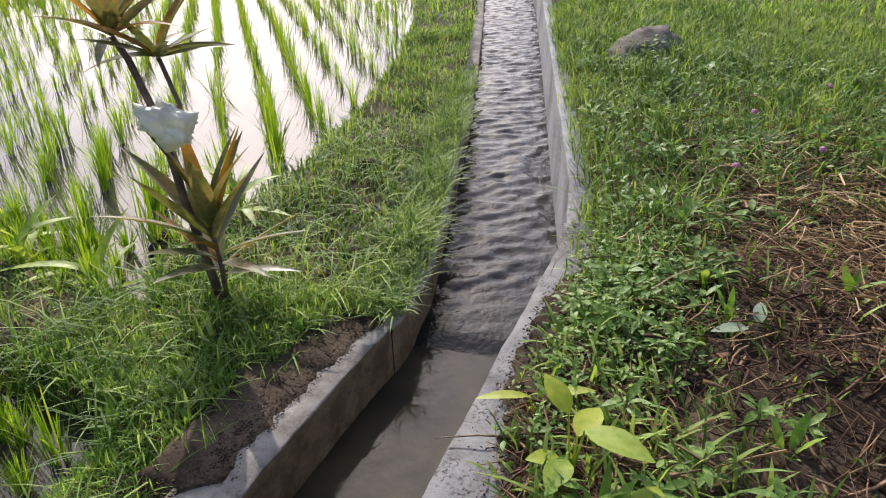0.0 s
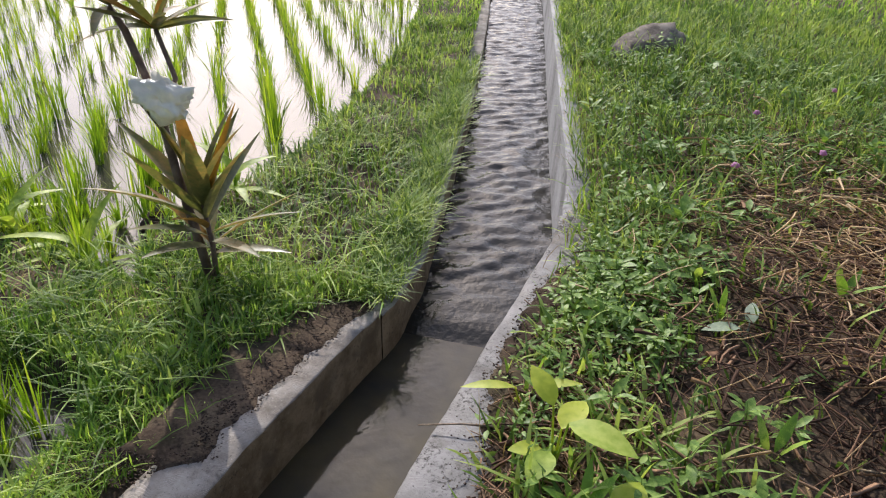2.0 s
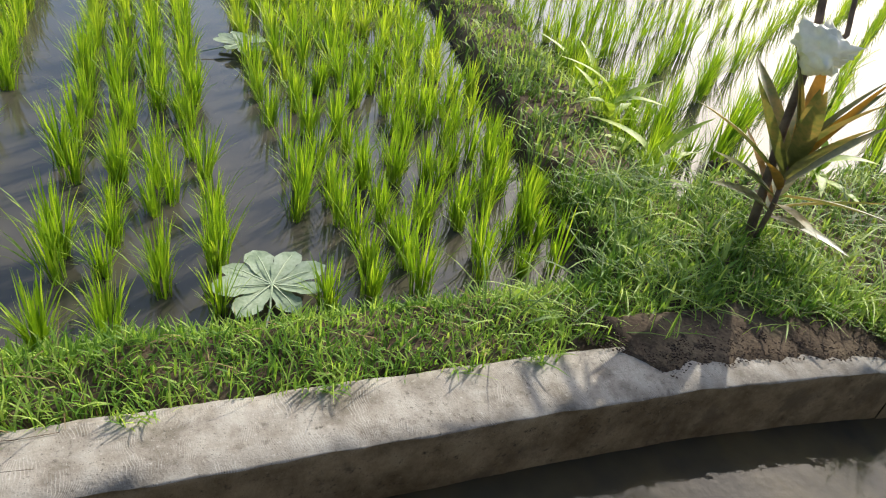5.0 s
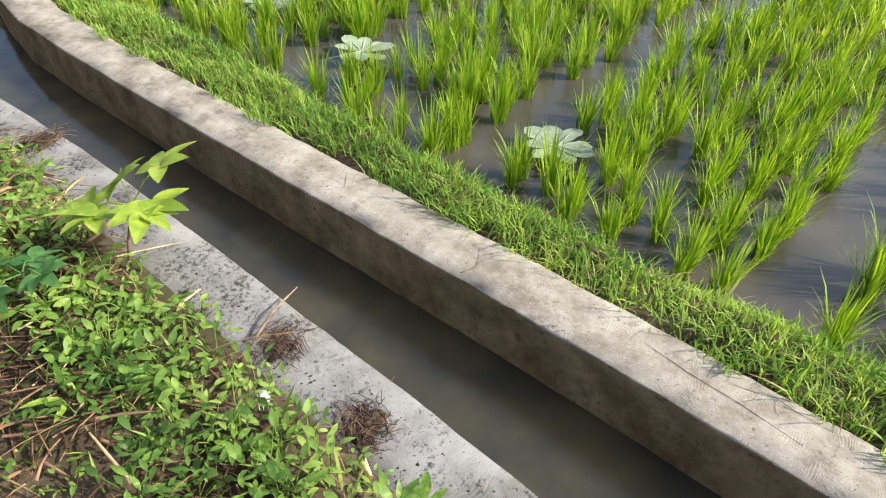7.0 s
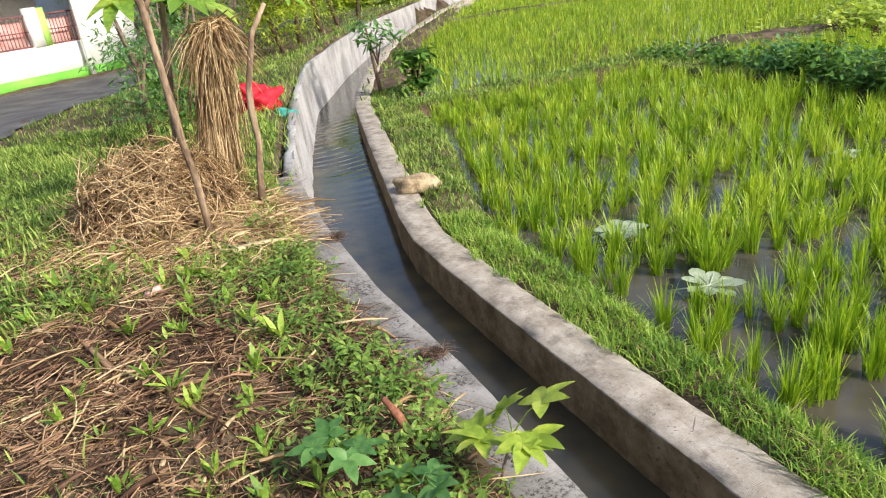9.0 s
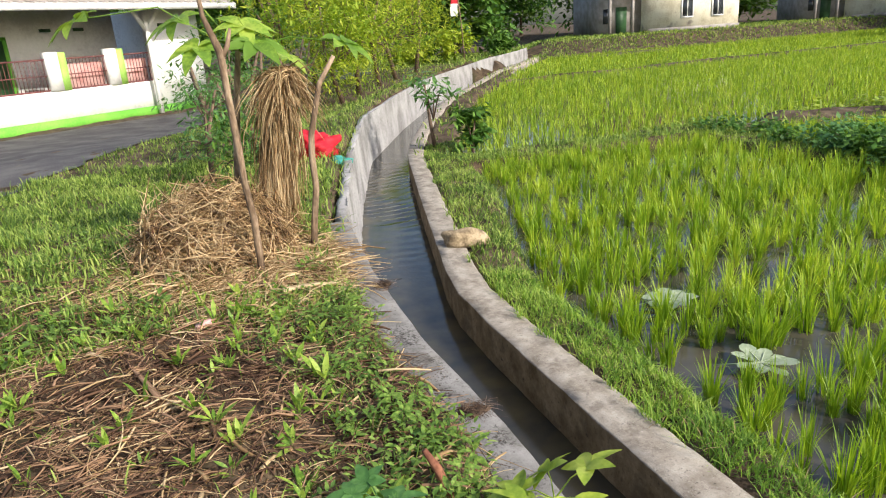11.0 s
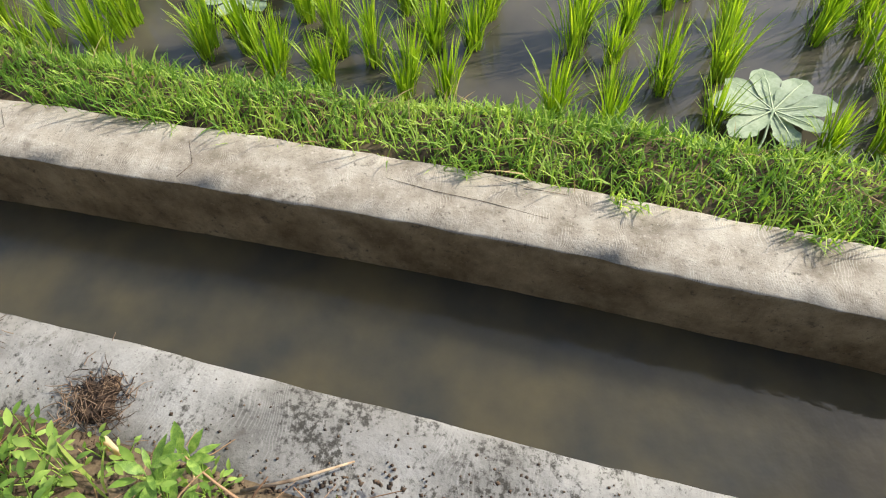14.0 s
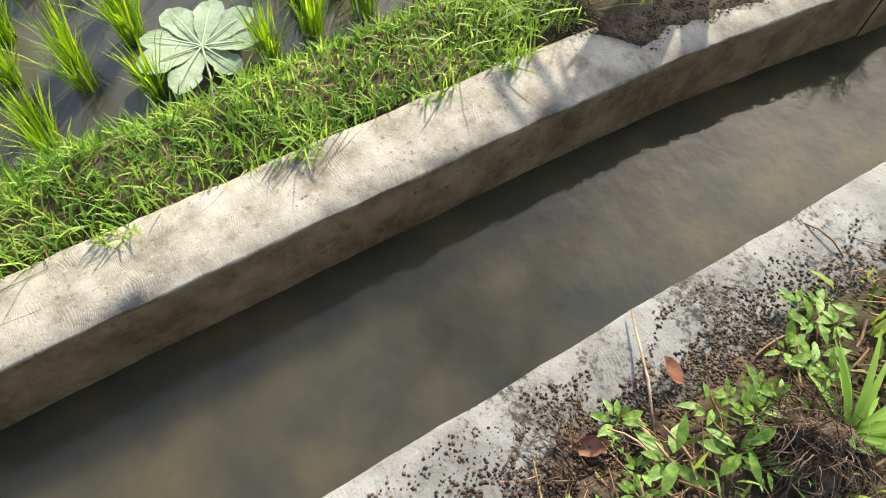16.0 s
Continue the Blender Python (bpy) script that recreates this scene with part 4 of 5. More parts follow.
broad_plant(1.43, 2.80, 0, [(0.19, 0.095, -20, 12, 0.20, 0), (0.13, 0.07, 130, 35, 0.22, 1), (0.15, 0.08, 70, 10, 0.14, 1), (0.12, 0.08, -110, 10, 0.10, 0), (0.10, 0.06, 200, 20, 0.08, 1)],
            "broadleaf_seedling", "seedling with broad veined yellow-green leaves", [M_CASS, M_YELLOW])
broad_plant(1.60, 2.55, 40, [(0.16, 0.10, -60, 20, 0.14, 1), (0.14, 0.09, 30, 15, 0.12, 1), (0.13, 0.08, 150, 25, 0.10, 0)],
            "broadleaf_seedling", "seedling with bright yellow leaves on the stalks", [M_CASS, M_YELLOW])
broad_plant(1.30, 3.08, 0, [(0.17, 0.042, 195, 12, 0.10, 0), (0.15, 0.045, 12, 24, 0.10, 0)], "fallen_leaf", "long bright yellow leaf beside the concrete edge", [M_YELLOW])
broad_plant(2.02, 3.60, 0, [(0.13, 0.06, 190, 5, 0.05, 0), (0.11, 0.05, 80, 30, 0.05, 0)], "pale_seedling", "seedling with pale silvery green leaves", [M_PALE])

# ---- large wilted leaves lying in the paddy ----


def lobe(length, width, curl, fold):
    """A blunt lobe with a notched end, creased along its rib."""
    co, f = [], []
    for i in range(10):
        t = i / 9
        half = width / 2 * (0.04 + math.sin(math.pi * min(1, 0.62 * t ** 0.8)) ** 1.3) * (1.0 if t < 0.75 else 1 - 0.85 * ((t - 0.75) / 0.25) ** 2) * (1 + 0.10 * math.sin(t * 21))
        z = -curl * length * t * t
        co += [(length * t * (1.0 if t < 0.9 else 0.97), -half, z + fold * half), (length * t, 0, z), (length * t * (1.0 if t < 0.9 else 0.97), half, z + fold * half)]
    for i in range(9):
        for k in (0, 1):
            a = i * 3 + k
            f += [(a, a + 3, a + 4), (a, a + 4, a + 1)]
    return np.array(co), np.array(f)


def paddy_leaf(x, y, rz, size, seed, tilt=5.0):
    r = np.random.default_rng(seed)
    root = thing("papaya_leaf", "large pale wilted lobed leaf floating among rice", "leaf", (x, y, PADDY + 0.05), "wilted leaves in the paddy", rz)
    parts = []
    for i in range(8):
        a = -150 + 300 * i / 7
        L = size * (1 - 0.12 * abs(a) / 150) * r.uniform(0.88, 1.08)
        parts.append(moved(lobe(L, L * 0.47, 0.06 * r.uniform(-0.2, 1.6), 0.16), turned(a, tilt + r.normal(0, 3), r.normal(0, 5), (0, 0, 0.004 * (i % 2)))))
    piece("blade", merge(parts), M_PALE, root)
    ribs = [tube([(0, 0, 0.01), (size * 0.5 * math.cos(radians(-150 + 300 * i / 7)), size * 0.5 * math.sin(radians(-150 + 300 * i / 7)), 0.018 + size * 0.04), (size * 0.8 * math.cos(radians(-150 + 300 * i / 7)), size * 0.8 * math.sin(radians(-150 + 300 * i / 7)), 0.012 + size * 0.04)], [0.004, 0.003, 0.001], 4, False) for i in range(8)]
    piece("ribs", merge(ribs), M_RIB, root, "pale leaf veins")
    piece("stalk", tube([(0, 0, 0.012), (-size * 0.6, 0, 0.0), (-size * 1.25, size * 0.08, -0.02)], [0.006, 0.005, 0.004], 6), M_PALE, root)


paddy_leaf(-0.89, 1.64, 165, 0.27, 71, 6)
paddy_leaf(-1.28, -0.81, 200, 0.23, 72)
paddy_leaf(-1.45, -2.43, 150, 0.23, 73, 10)
paddy_leaf(-1.64, -3.58, 170, 0.25, 74)
paddy_leaf(-3.79, 2.03, 110, 0.25, 75)
paddy_leaf(-5.2, -7.6, 40, 0.26, 76)
paddy_leaf(-6.3, -7.3, 90, 0.26, 77)
paddy_leaf(-4.6, -3.6, 60, 0.22, 78)

# ---- cordyline and maize on the bund ----
drac = thing("cordyline", "tall cordyline with bronze leaves tipped orange", "shrub", at_ground(-0.55, 4.07))
tip1, tip2, tip3 = Vector((-0.30, 0, 1.40)), Vector((-0.12, 0.06, 1.30)), Vector((0.02, 0, 0.47))
piece("stem", tube([(0, 0, -0.05), (-0.05, 0, 0.30), (-0.10, 0, 0.60), (-0.14, 0, 0.98), (-0.24, 0, 1.30), tip1], [0.026, 0.024, 0.022, 0.020, 0.017, 0.014], 8), M_STEM, drac, "long leaning brown stem", True)
piece("stem", tube([(-0.13, 0, 0.90), (-0.05, 0.05, 1.08), tip2], [0.015, 0.013, 0.011], 7), M_STEM, drac, "", True)
piece("stem", tube([(0.03, 0, -0.05), (0.04, 0, 0.22), tip3], [0.016, 0.014, 0.012], 7), M_STEM, drac, "", True)
r9 = np.random.default_rng(90)
for i in range(26):
    u = i / 25
    dying = i % 6 == 4
    cf = moved(leaf((0.46 + 0.14 * math.sin(math.pi * u)) * r9.uniform(0.85, 1.15), 0.085 * r9.uniform(0.8, 1.2), r9.uniform(0.0, 0.3), 0.4, 7, 0.75),
               turned(i * 137.5 + r9.normal(0, 12), 18 + 58 * u + r9.normal(0, 8), r9.normal(0, 15), (0.035 - 0.02 * u, 0, 0.17 + 0.36 * u)))
    piece("leaf", cf, M_DRAC_TIP if dying else M_DRAC, drac, "orange-bronze dying leaf" if dying else "")
for tip, n, lo, hi, ln0 in ((tip1, 16, 0, 75, 0.40), (tip2, 14, 5, 75, 0.40)):
    for i in range(n):
        cf = moved(leaf(ln0 * r9.uniform(0.75, 1.12), 0.06 * r9.uniform(0.8, 1.2), r9.uniform(0.05, 0.35), 0.4, 7, 0.75), turned(360 * i / n * 2.4 + r9.normal(0, 15), r9.uniform(lo, hi), r9.normal(0, 15), tip))
        piece("leaf", cf, M_DRAC_TIP if i % 9 == 4 else M_DRAC, drac)
bm_ = bmesh.new()
bmesh.ops.create_icosphere(bm_, subdivisions=4, radius=1)
for v in bm_.verts:
    q = v.co.copy()
    k = 1 + 0.5 * noise.noise(q * 1.6) + 0.55 * abs(noise.noise(q * 3.1)) - 0.25 + 0.16 * abs(noise.noise(q * 8))
    v.co = Vector((q.x * 0.145, q.y * 0.10, q.z * 0.095)) * k
bm_.verts.index_update()
bagc, bagf = np.array([tuple(v.co) for v in bm_.verts]), np.array([[v.index for v in fa.verts] for fa in bm_.faces])
bm_.free()
bag = tagged(new("plastic_bag", mesh_np("plastic_bag", bagc, bagf, M_PLASTIC)), "crumpled white plastic bag caught on the cordyline", "plastic bag")
bag.matrix_world = pose(-0.60, 4.02, 1.02, 10, 20, 10)


def maize(x, y, h, seed):
    r = np.random.default_rng(seed)
    root = thing("maize_plant", "young maize with broad arching green leaves", "maize plant", at_ground(x, y), "maize on the bund")
    piece("stem", tube([(0, 0, -0.03), (0, 0, h * 0.4), (0.01, 0, h * 0.7)], [0.012, 0.010, 0.006], 6), M_RICE, root)
    for i in range(7):
        piece("leaf", moved(leaf(h * r.uniform(0.7, 1.0), 0.080, r.uniform(0.3, 0.9), 0.35, 8, 0.7), turned(i * 155 + r.normal(0, 20), r.uniform(35, 70), 0, (0, 0, h * (0.15 + 0.08 * i)))), M_CASS, root)


for q in ((-1.55, 4.25, 0.48, 1), (-1.78, 4.35, 0.40, 2), (-2.2, 4.35, 0.46, 3), (-2.45, 4.45, 0.36, 4), (-0.98, 5.05, 0.35, 5), (-2.9, 4.75, 0.42, 6), (-3.4, 4.9, 0.40, 7)):
    maize(*q)

# ---- poles, straw bundle and straw pile ----
def pole(base, path, radii, label, twigs=()):
    root = thing("pole", label, "pole", at_ground(*base), "poles in the straw")
    piece("trunk", tube([Vector(p) for p in path], radii, 9), M_WOOD, root, "", True)
    for tw in twigs:
        piece("branch", tube([Vector(p) for p in tw], [0.02, 0.016, 0.010][:len(tw)], 7), M_WOOD, root, "", True)
    return root


pole((1.42, -4.1), [(0, 0, -0.1), (0.0, 0, 0.42), (0.025, 0, 0.66), (0.03, 0.01, 0.88), (0.045, 0, 1.28), (0.05, 0, 1.50), (0.12, 0, 1.72), (0.16, 0, 2.3)],
     [0.025, 0.024, 0.022, 0.024, 0.022, 0.026, 0.015, 0.010], "bare crooked cut stem standing as a pole", [[(0.05, 0, 1.46), (0.0, 0, 1.54), (-0.03, 0, 1.64)]])
pole((0.98, -4.55), [(0, 0, -0.1), (-0.05, 0, 0.25), (-0.09, 0, 0.48), (-0.085, 0, 0.70), (-0.10, 0, 0.87), (-0.20, 0, 1.23), (-0.33, 0, 1.42)], [0.028, 0.026, 0.024, 0.026, 0.023, 0.020, 0.016], "short bare pole beside the straw bundle")
b0 = Vector(at_ground(1.22, -4.85))
bundle = thing("straw_bundle", "tall bundle of dry straw draped over a post", "straw bundle", b0)
piece("post", tube([(0, 0, -0.1), (-0.12, 0, 0.7), (-0.24, 0.02, 1.34)], [0.05, 0.045, 0.035], 9), M_WOOD, bundle)
rb = np.random.default_rng(66)
n = 2000
ang, lvl = rb.uniform(0, 2 * math.pi, n), 0.35 + 1.0 * rb.uniform(0, 1, n) ** 0.6
wid = np.interp(lvl, [0.3, 0.9, 1.2, 1.36], [0.045, 0.045, 0.10, 0.05]) * rb.uniform(0.2, 1.0, n)
p = np.stack([np.cos(ang) * wid - 0.17 * lvl, np.sin(ang) * wid, lvl], 1)
d = np.stack([np.cos(ang) * 0.03 + rb.normal(0.14, 0.085, n), np.sin(ang) * 0.03 + rb.normal(0, 0.085, n), -np.ones(n)], 1)
piece("straw", strands(p, d, np.minimum(lvl * 0.97, 0.95) * rb.uniform(0.35, 1.0, n), 0.0045, 0.0, 67, 5, 0.05), M_STRAW, bundle, "hanging golden brown straw")
n = 420
ang = rb.uniform(0, 2 * math.pi, n)
p = np.stack([rb.normal(-0.23, 0.05, n), rb.normal(0, 0.05, n), rb.uniform(1.22, 1.36, n)], 1)
piece("straw_top", strands(p, np.stack([np.cos(ang), np.sin(ang), rb.uniform(-0.6, 0.4, n)], 1), 0.34 * rb.uniform(0.4, 1, n), 0.0055, 0.9, 68), M_STRAW, bundle, "frayed straw over the post head")

pile = thing("straw_pile", "heap of brown and golden rice straw on the verge", "straw pile", at_ground(1.66, -4.75))
piece("core", rock(0.36, 0.34, 0.42, 9.0, 0.7), M_LITTER, pile, "dark damp inner straw")
n = 5200
u = rb.normal(size=(n, 3))
u /= np.linalg.norm(u, axis=1)[:, None]
u[:, 2] = np.abs(u[:, 2])
p = u * np.array([0.46, 0.42, 0.48]) * (rb.uniform(0.8, 1.12, n) * (1 + 0.25 * np.sin(u[:, 0] * 5 + 1) * np.cos(u[:, 1] * 4 + u[:, 2] * 3)))[:, None]
t = np.cross(u, rb.normal(size=(n, 3))) + np.stack([0 * u[:, 0], 0 * u[:, 0], -0.5 - 0 * u[:, 0]], 1)
piece("straw", strands(p, t, 0.48 * rb.uniform(0.3, 1.5, n), 0.0058, 0.12, 69), M_STRAW, pile, "loose golden straw")
n = 900
piece("straw_dark", strands(p[:n] * 1.03, t[:n] * np.array([1, 1, 0.3]), 0.3, 0.004, 0.2, 70), M_LITTER, pile, "dark rotted straw")

# ---- small things on the banks ----


def solid(name, cf, mat, at, rot, label, cat, group=""):
    ob = tagged(new(name, mesh_np(name, cf[0], cf[1], mat, smooth=True)), label, cat, group)
    ob.matrix_world = pose(*at, *rot)
    return ob


solid("stone", rock(0.25, 0.12, 0.11, 3.0, 0.35), M_STONE, (-0.70, -5.42, 0.05), (0, 4, 160), "rough tan stone lying on the canal wall", "stone")
solid("stone_slab", rock(0.50, 0.26, 0.10, 12.0, 0.5), M_SLAB, (1.58, 8.6, float(gz(1.58, 8.6)) + 0.08), (14, -12, 55), "flat grey stone slab half sunk in grass", "stone")
solid("clod", rock(0.09, 0.07, 0.06, 2.0, 0.5), M_DIRT, at_ground(-0.45, 6.1, 0.05), (0, 0, 20), "dark clod of earth in the grass", "clod")
solid("clod", rock(0.085, 0.05, 0.022, 2.7, 0.7), M_DIRT, at_ground(-0.62, -0.9, 0.03), (0, 0, 70), "reddish clod of earth at the water edge", "clod")


def crumbs(name, x, y, z, size, seed, mat, label):
    """Loose grains: small uneven octahedra."""
    r = np.random.default_rng(seed)
    n = len(x)
    o = np.array([(1, 0, 0), (-1, 0, 0), (0, 1, 0), (0, -1, 0), (0, 0, 1), (0, 0, -0.4)], float)
    f = np.array([(0, 2, 4), (2, 1, 4), (1, 3, 4), (3, 0, 4), (2, 0, 5), (1, 2, 5), (3, 1, 5), (0, 3, 5)])
    sc = size * r.uniform(0.3, 1.0, (n, 1, 1)) ** 1.5 * r.uniform(0.6, 1.3, (n, 6, 1)) * np.array([1, 1, 0.55])
    a = r.uniform(0, 2 * math.pi, (n, 1))
    q = o[None] * sc
    q = np.stack([q[..., 0] * np.cos(a) - q[..., 1] * np.sin(a), q[..., 0] * np.sin(a) + q[..., 1] * np.cos(a), q[..., 2]], -1)
    co = q + np.stack([x, y, z], 1)[:, None]
    tagged(new(name, mesh_np(name, co.reshape(-1, 3), (np.arange(n)[:, None, None] * 6 + f[None]).reshape(-1, 3), mat)), label, "soil", kind="stuff")


rc = np.random.default_rng(77)
n = 6000
y = rc.uniform(2.72, 4.15, n)
front = np.interp(y, [2.7, 2.85, 2.95, 3.08, 3.4, 4.15], [0.28, 0.20, 0.07, 0.10, 0.09, 0.06]) + 0.02 * fuzz(y, 0 * y, 23)
x = lx(y) - front - 0.30 * rc.uniform(0, 1, n) ** 0.8
k = x < lx(y) - 0.01
ys = np.arange(2.72, 4.2, 0.02)
front = np.interp(ys, [2.7, 2.85, 2.95, 3.08, 3.4, 4.2], [0.28, 0.20, 0.08, 0.11, 0.10, 0.05]) + 0.016 * fuzz(ys, 0 * ys, 23) + 0.010 * fuzz(ys, 0 * ys, 57, 2)
t = np.linspace(0, 1, 14)
D = front[:, None] * (1 - t) + 0.55 * t
Y = np.repeat(ys[:, None], 14, 1)
Z = np.where(t < 0.01, -0.012, 0.005 + 0.016 * t ** 0.5 + 0.004 * fuzz(D, Y, 37, 4) + 0.004 * fuzz(D, Y, 83, 5)) - 0.14 * step(0.7, 1, t) - 0.14 * (1 - step(2.72, 2.9, Y)) * step(0.0, 0.3, t) - 0.10 * step(4.1, 4.2, Y)
drift = new("soil_drift", mesh_np("soil_drift", np.stack([lx(Y) - D, Y, Z], -1).reshape(-1, 3), grid_faces(len(ys), 14), M_SOIL, smooth=True))
tagged(drift, "brown soil slumped over the end of the low wall", "soil", kind="stuff")
crumbs("soil_spill", x[k], y[k], np.maximum(gz(x[k], y[k]), 0.010) + 0.002, 0.0065, 78, M_DIRT, "dark crumbly soil spilled over the wall top")
ys = np.arange(0.2, 4.62, 0.02)
front = np.interp(ys, [0.2, 0.5, 0.9, 1.3, 1.6, 1.9, 2.35, 2.75, 2.95, 3.2, 3.9, 4.1, 4.3, 4.6], [0.27, 0.24, 0.23, 0.23, 0.23, 0.20, 0.20, 0.23, 0.15, 0.06, 0.05, 0.10, 0.22, 0.27]) + 0.018 * fuzz(ys, 0 * ys, 27) + 0.012 * fuzz(ys, 0 * ys, 61, 3)
t = np.linspace(0, 1, 14)
D = front[:, None] * (1 - t) + 0.42 * t
Y = np.repeat(ys[:, None], 14, 1)
Z = right_top(Y) + np.where(t < 0.01, -0.012, 0.004 + 0.045 * t ** 0.6 + 0.010 * fuzz(D, Y, 37, 4) + 0.007 * fuzz(D, Y, 83, 5))
Z = Z - 0.10 * (1 - step(0.2, 0.32, Y)) - 0.10 * step(4.5, 4.6, Y)
drift = new("soil_drift", mesh_np("soil_drift", np.stack([rx_(Y) + D, Y, Z], -1).reshape(-1, 3), grid_faces(len(ys), 14), M_SOIL, smooth=True))
tagged(drift, "dark crumbly soil washed over the concrete edge", "soil", kind="stuff")
n = 17000
y = np.concatenate([rc.uniform(-4.8, 2.6, n - 12500), rc.normal(1.85, 0.42, 12500)])
d = rc.uniform(0.01, 1, n) ** 0.55 * 0.32
k = 0.5 + 0.5 * fuzz(d * 1.5, y, 4.7, 3) + 0.55 * fuzz(d * 2, y, 17, 5) > 0.55 - 0.45 * np.exp(-((y - 1.75) / 0.4) ** 2)
x, y, d = (rx_(y) + d)[k], y[k], d[k]
crumbs("soil_crumbs", x, y, right_top(y) + 0.003 + 0.01 * (d > 0.2), 0.0052, 79, M_DIRT, "dark soil crumbs and moss on the concrete")
n = 11000
y = rc.uniform(0.0, 4.6, n)
x = rx_(y) + rc.uniform(0.03, 0.5, n)
k = x > rx_(y) + np.interp(y, [0.2, 0.5, 1.3, 1.9, 2.4, 2.75, 2.95, 3.2, 3.9, 4.3], [0.22, 0.15, 0.13, 0.12, 0.15, 0.21, 0.14, 0.05, 0.05, 0.2])
crumbs("soil_crumbs_bank", x[k], y[k], np.maximum(gz(x[k], y[k]), right_top(y[k]) + 0.02 * step(0.2, 0.5, y[k])) + 0.004, 0.0075, 80, M_DIRT, "crumbly bare soil behind the canal wall")
for (x, y, s, sd) in ((0.82, -1.90, 1.1, 1), (0.98, -0.10, 1.0, 2), (0.93, -0.45, 0.9, 3), (1.15, 1.62, 1.1, 4), (1.17, 1.15, 0.8, 5), (0.72, -3.6, 1.1, 6)):
    root = thing("root_clump", "dry tangle of roots and soil on the concrete", "root clump", (x, y, float(right_top(y))), "root clumps on the wall")
    piece("soil", rock(0.05 * s, 0.045 * s, 0.009 * s, sd * 1.7, 0.8), M_DIRT, root)
    n = 260
    q = np.stack([rb.normal(0, 0.04 * s, n), rb.normal(0, 0.04 * s, n), rb.uniform(0, 0.016, n)], 1)
    aa = rb.uniform(0, 6.28, n)
    piece("root_mat", strands(q, np.stack([np.cos(aa), np.sin(aa), rb.normal(0.02, 0.10, n)], 1), 0.05 * s, 0.0013, 0.2, 300 + sd), M_ROOT, root)["kind"] = "stuff"
for (x0, y0, x1, y1, z) in ((1.10, 0.28, 1.0, 0.48, 0.01), (0.96, -0.50, 0.76, -0.56, 0.015), (0.86, -3.74, 0.55, -3.86, 0.015), (1.22, 1.75, 0.97, 1.92, 0.012), (1.25, 2.96, 1.0, 2.90, 0.015), (2.05, 3.75, 2.3, 4.1, 0.16)):
    zz = float(right_top(y0)) + z
    solid("twig", tube([(x0, y0, zz + 0.01), ((x0 + x1) / 2 + 0.01, (y0 + y1) / 2, zz + 0.02), (x1, y1, zz + 0.005)], [0.004, 0.0035, 0.002], 6), M_WOOD, (0, 0, 0), (0, 0, 0), "thin dry twig lying on the canal edge", "twig", "twigs on the canal edge")
for (x, y, rz, mt, lb) in ((1.12, 1.63, 60, M_BROWNLEAF, "curled red-brown dead leaf on concrete"), (1.06, 1.22, 10, M_BROWNLEAF, "dark red dead leaf on concrete"), (1.0, -0.80, 100, M_STONE, "small tan stone chip on concrete"), (1.22, 2.47, 40, M_BROWNLEAF, "dead brown leaf on the bank"),
                           (1.15, 1.9, 200, M_BROWNLEAF, "brown leaf scrap on concrete")):
    solid("dead_leaf", leaf(0.07, 0.04, -0.5, 0.5, 5), mt, (x, y, float(right_top(y)) + 0.012), (8, -10, rz), lb, "dead leaf", "dead leaves on the bank")
ball = thing("root_ball", "pulled-up grass tuft with a tangle of dry grey-brown roots", "root clump", at_ground(1.37, 1.98, 0.03), "root clumps on the wall")
piece("soil", rock(0.085, 0.07, 0.06, 5.5, 0.7), M_DIRT, ball, "dark earth held by the roots")
n = 620
u = rb.normal(size=(n, 3))
u /= np.linalg.norm(u, axis=1)[:, None]
u[:, 2] = np.abs(u[:, 2])
piece("root_mat", strands(u * np.array([0.075, 0.065, 0.055]), np.cross(u, rb.normal(size=(n, 3))) + 0.5 * u, 0.10 * rb.uniform(0.4, 1.2, n), 0.0013, 0.5, 320, 5, 0.2), M_ROOT, ball, "matted thin roots")["kind"] = "stuff"
for i in range(16):
    a = 20 + i * 9.0
    piece("blade", moved(leaf(0.16 * rb.uniform(0.7, 1.3), 0.014, 0.4, 0.3, 6), turned(a, rb.uniform(5, 45), 0, (0.02, 0.04, 0.04))), M_GRASS, ball)
solid("stone", rock(0.055, 0.045, 0.045, 8.0, 0.5), M_STONE, at_ground(1.56, 2.70, 0.03), (0, 0, 30), "small rounded tan lump among the seedlings", "stone")
solid("litter_scrap", rock(0.05, 0.035, 0.012, 3.3, 0.6), M_PLASTIC, (1.12, -0.32, 0.475), (10, 0, 40), "scrap of white plastic in the weeds", "litter")
solid("litter_scrap", rock(0.06, 0.04, 0.02, 3.9, 0.6), M_PINK, at_ground(1.85, -3.3, 0.03), (10, 0, 40), "faded pink plastic scrap on the stalks", "litter")
solid("bark_piece", tube([(0, 0, 0), (0.01, 0.0, 0.12), (0.03, 0.01, 0.20)], [0.017, 0.016, 0.010], 6), M_BROWNLEAF, at_ground(1.17, -1.3), (18, 12, 0), "reddish stub of stem among the weeds", "stem stub")
for (x, y) in ((2.35, 6.4), (2.62, 5.6), (3.0, 7.2), (2.1, 5.2)):
    root = thing("clover_flower", "small pink flower head in the grass", "flower", at_ground(x, y), "pink flowers in the grass")
    piece("stalk", tube([(0, 0, 0), (0.005, 0, 0.15)], [0.002, 0.0015], 4), M_WEED, root)
    piece("flower_head", moved(rock(0.020, 0.020, 0.018, x, 0.4), pose(0.005, 0, 0.16)), M_FLOWER, root, "pink flower head")
sack = tagged(new("red_bag", mesh_np("red_bag", bagc * np.array([2.3, 2.6, 2.5]), bagf, M_RED)), "crumpled red plastic sack on the verge", "sack")
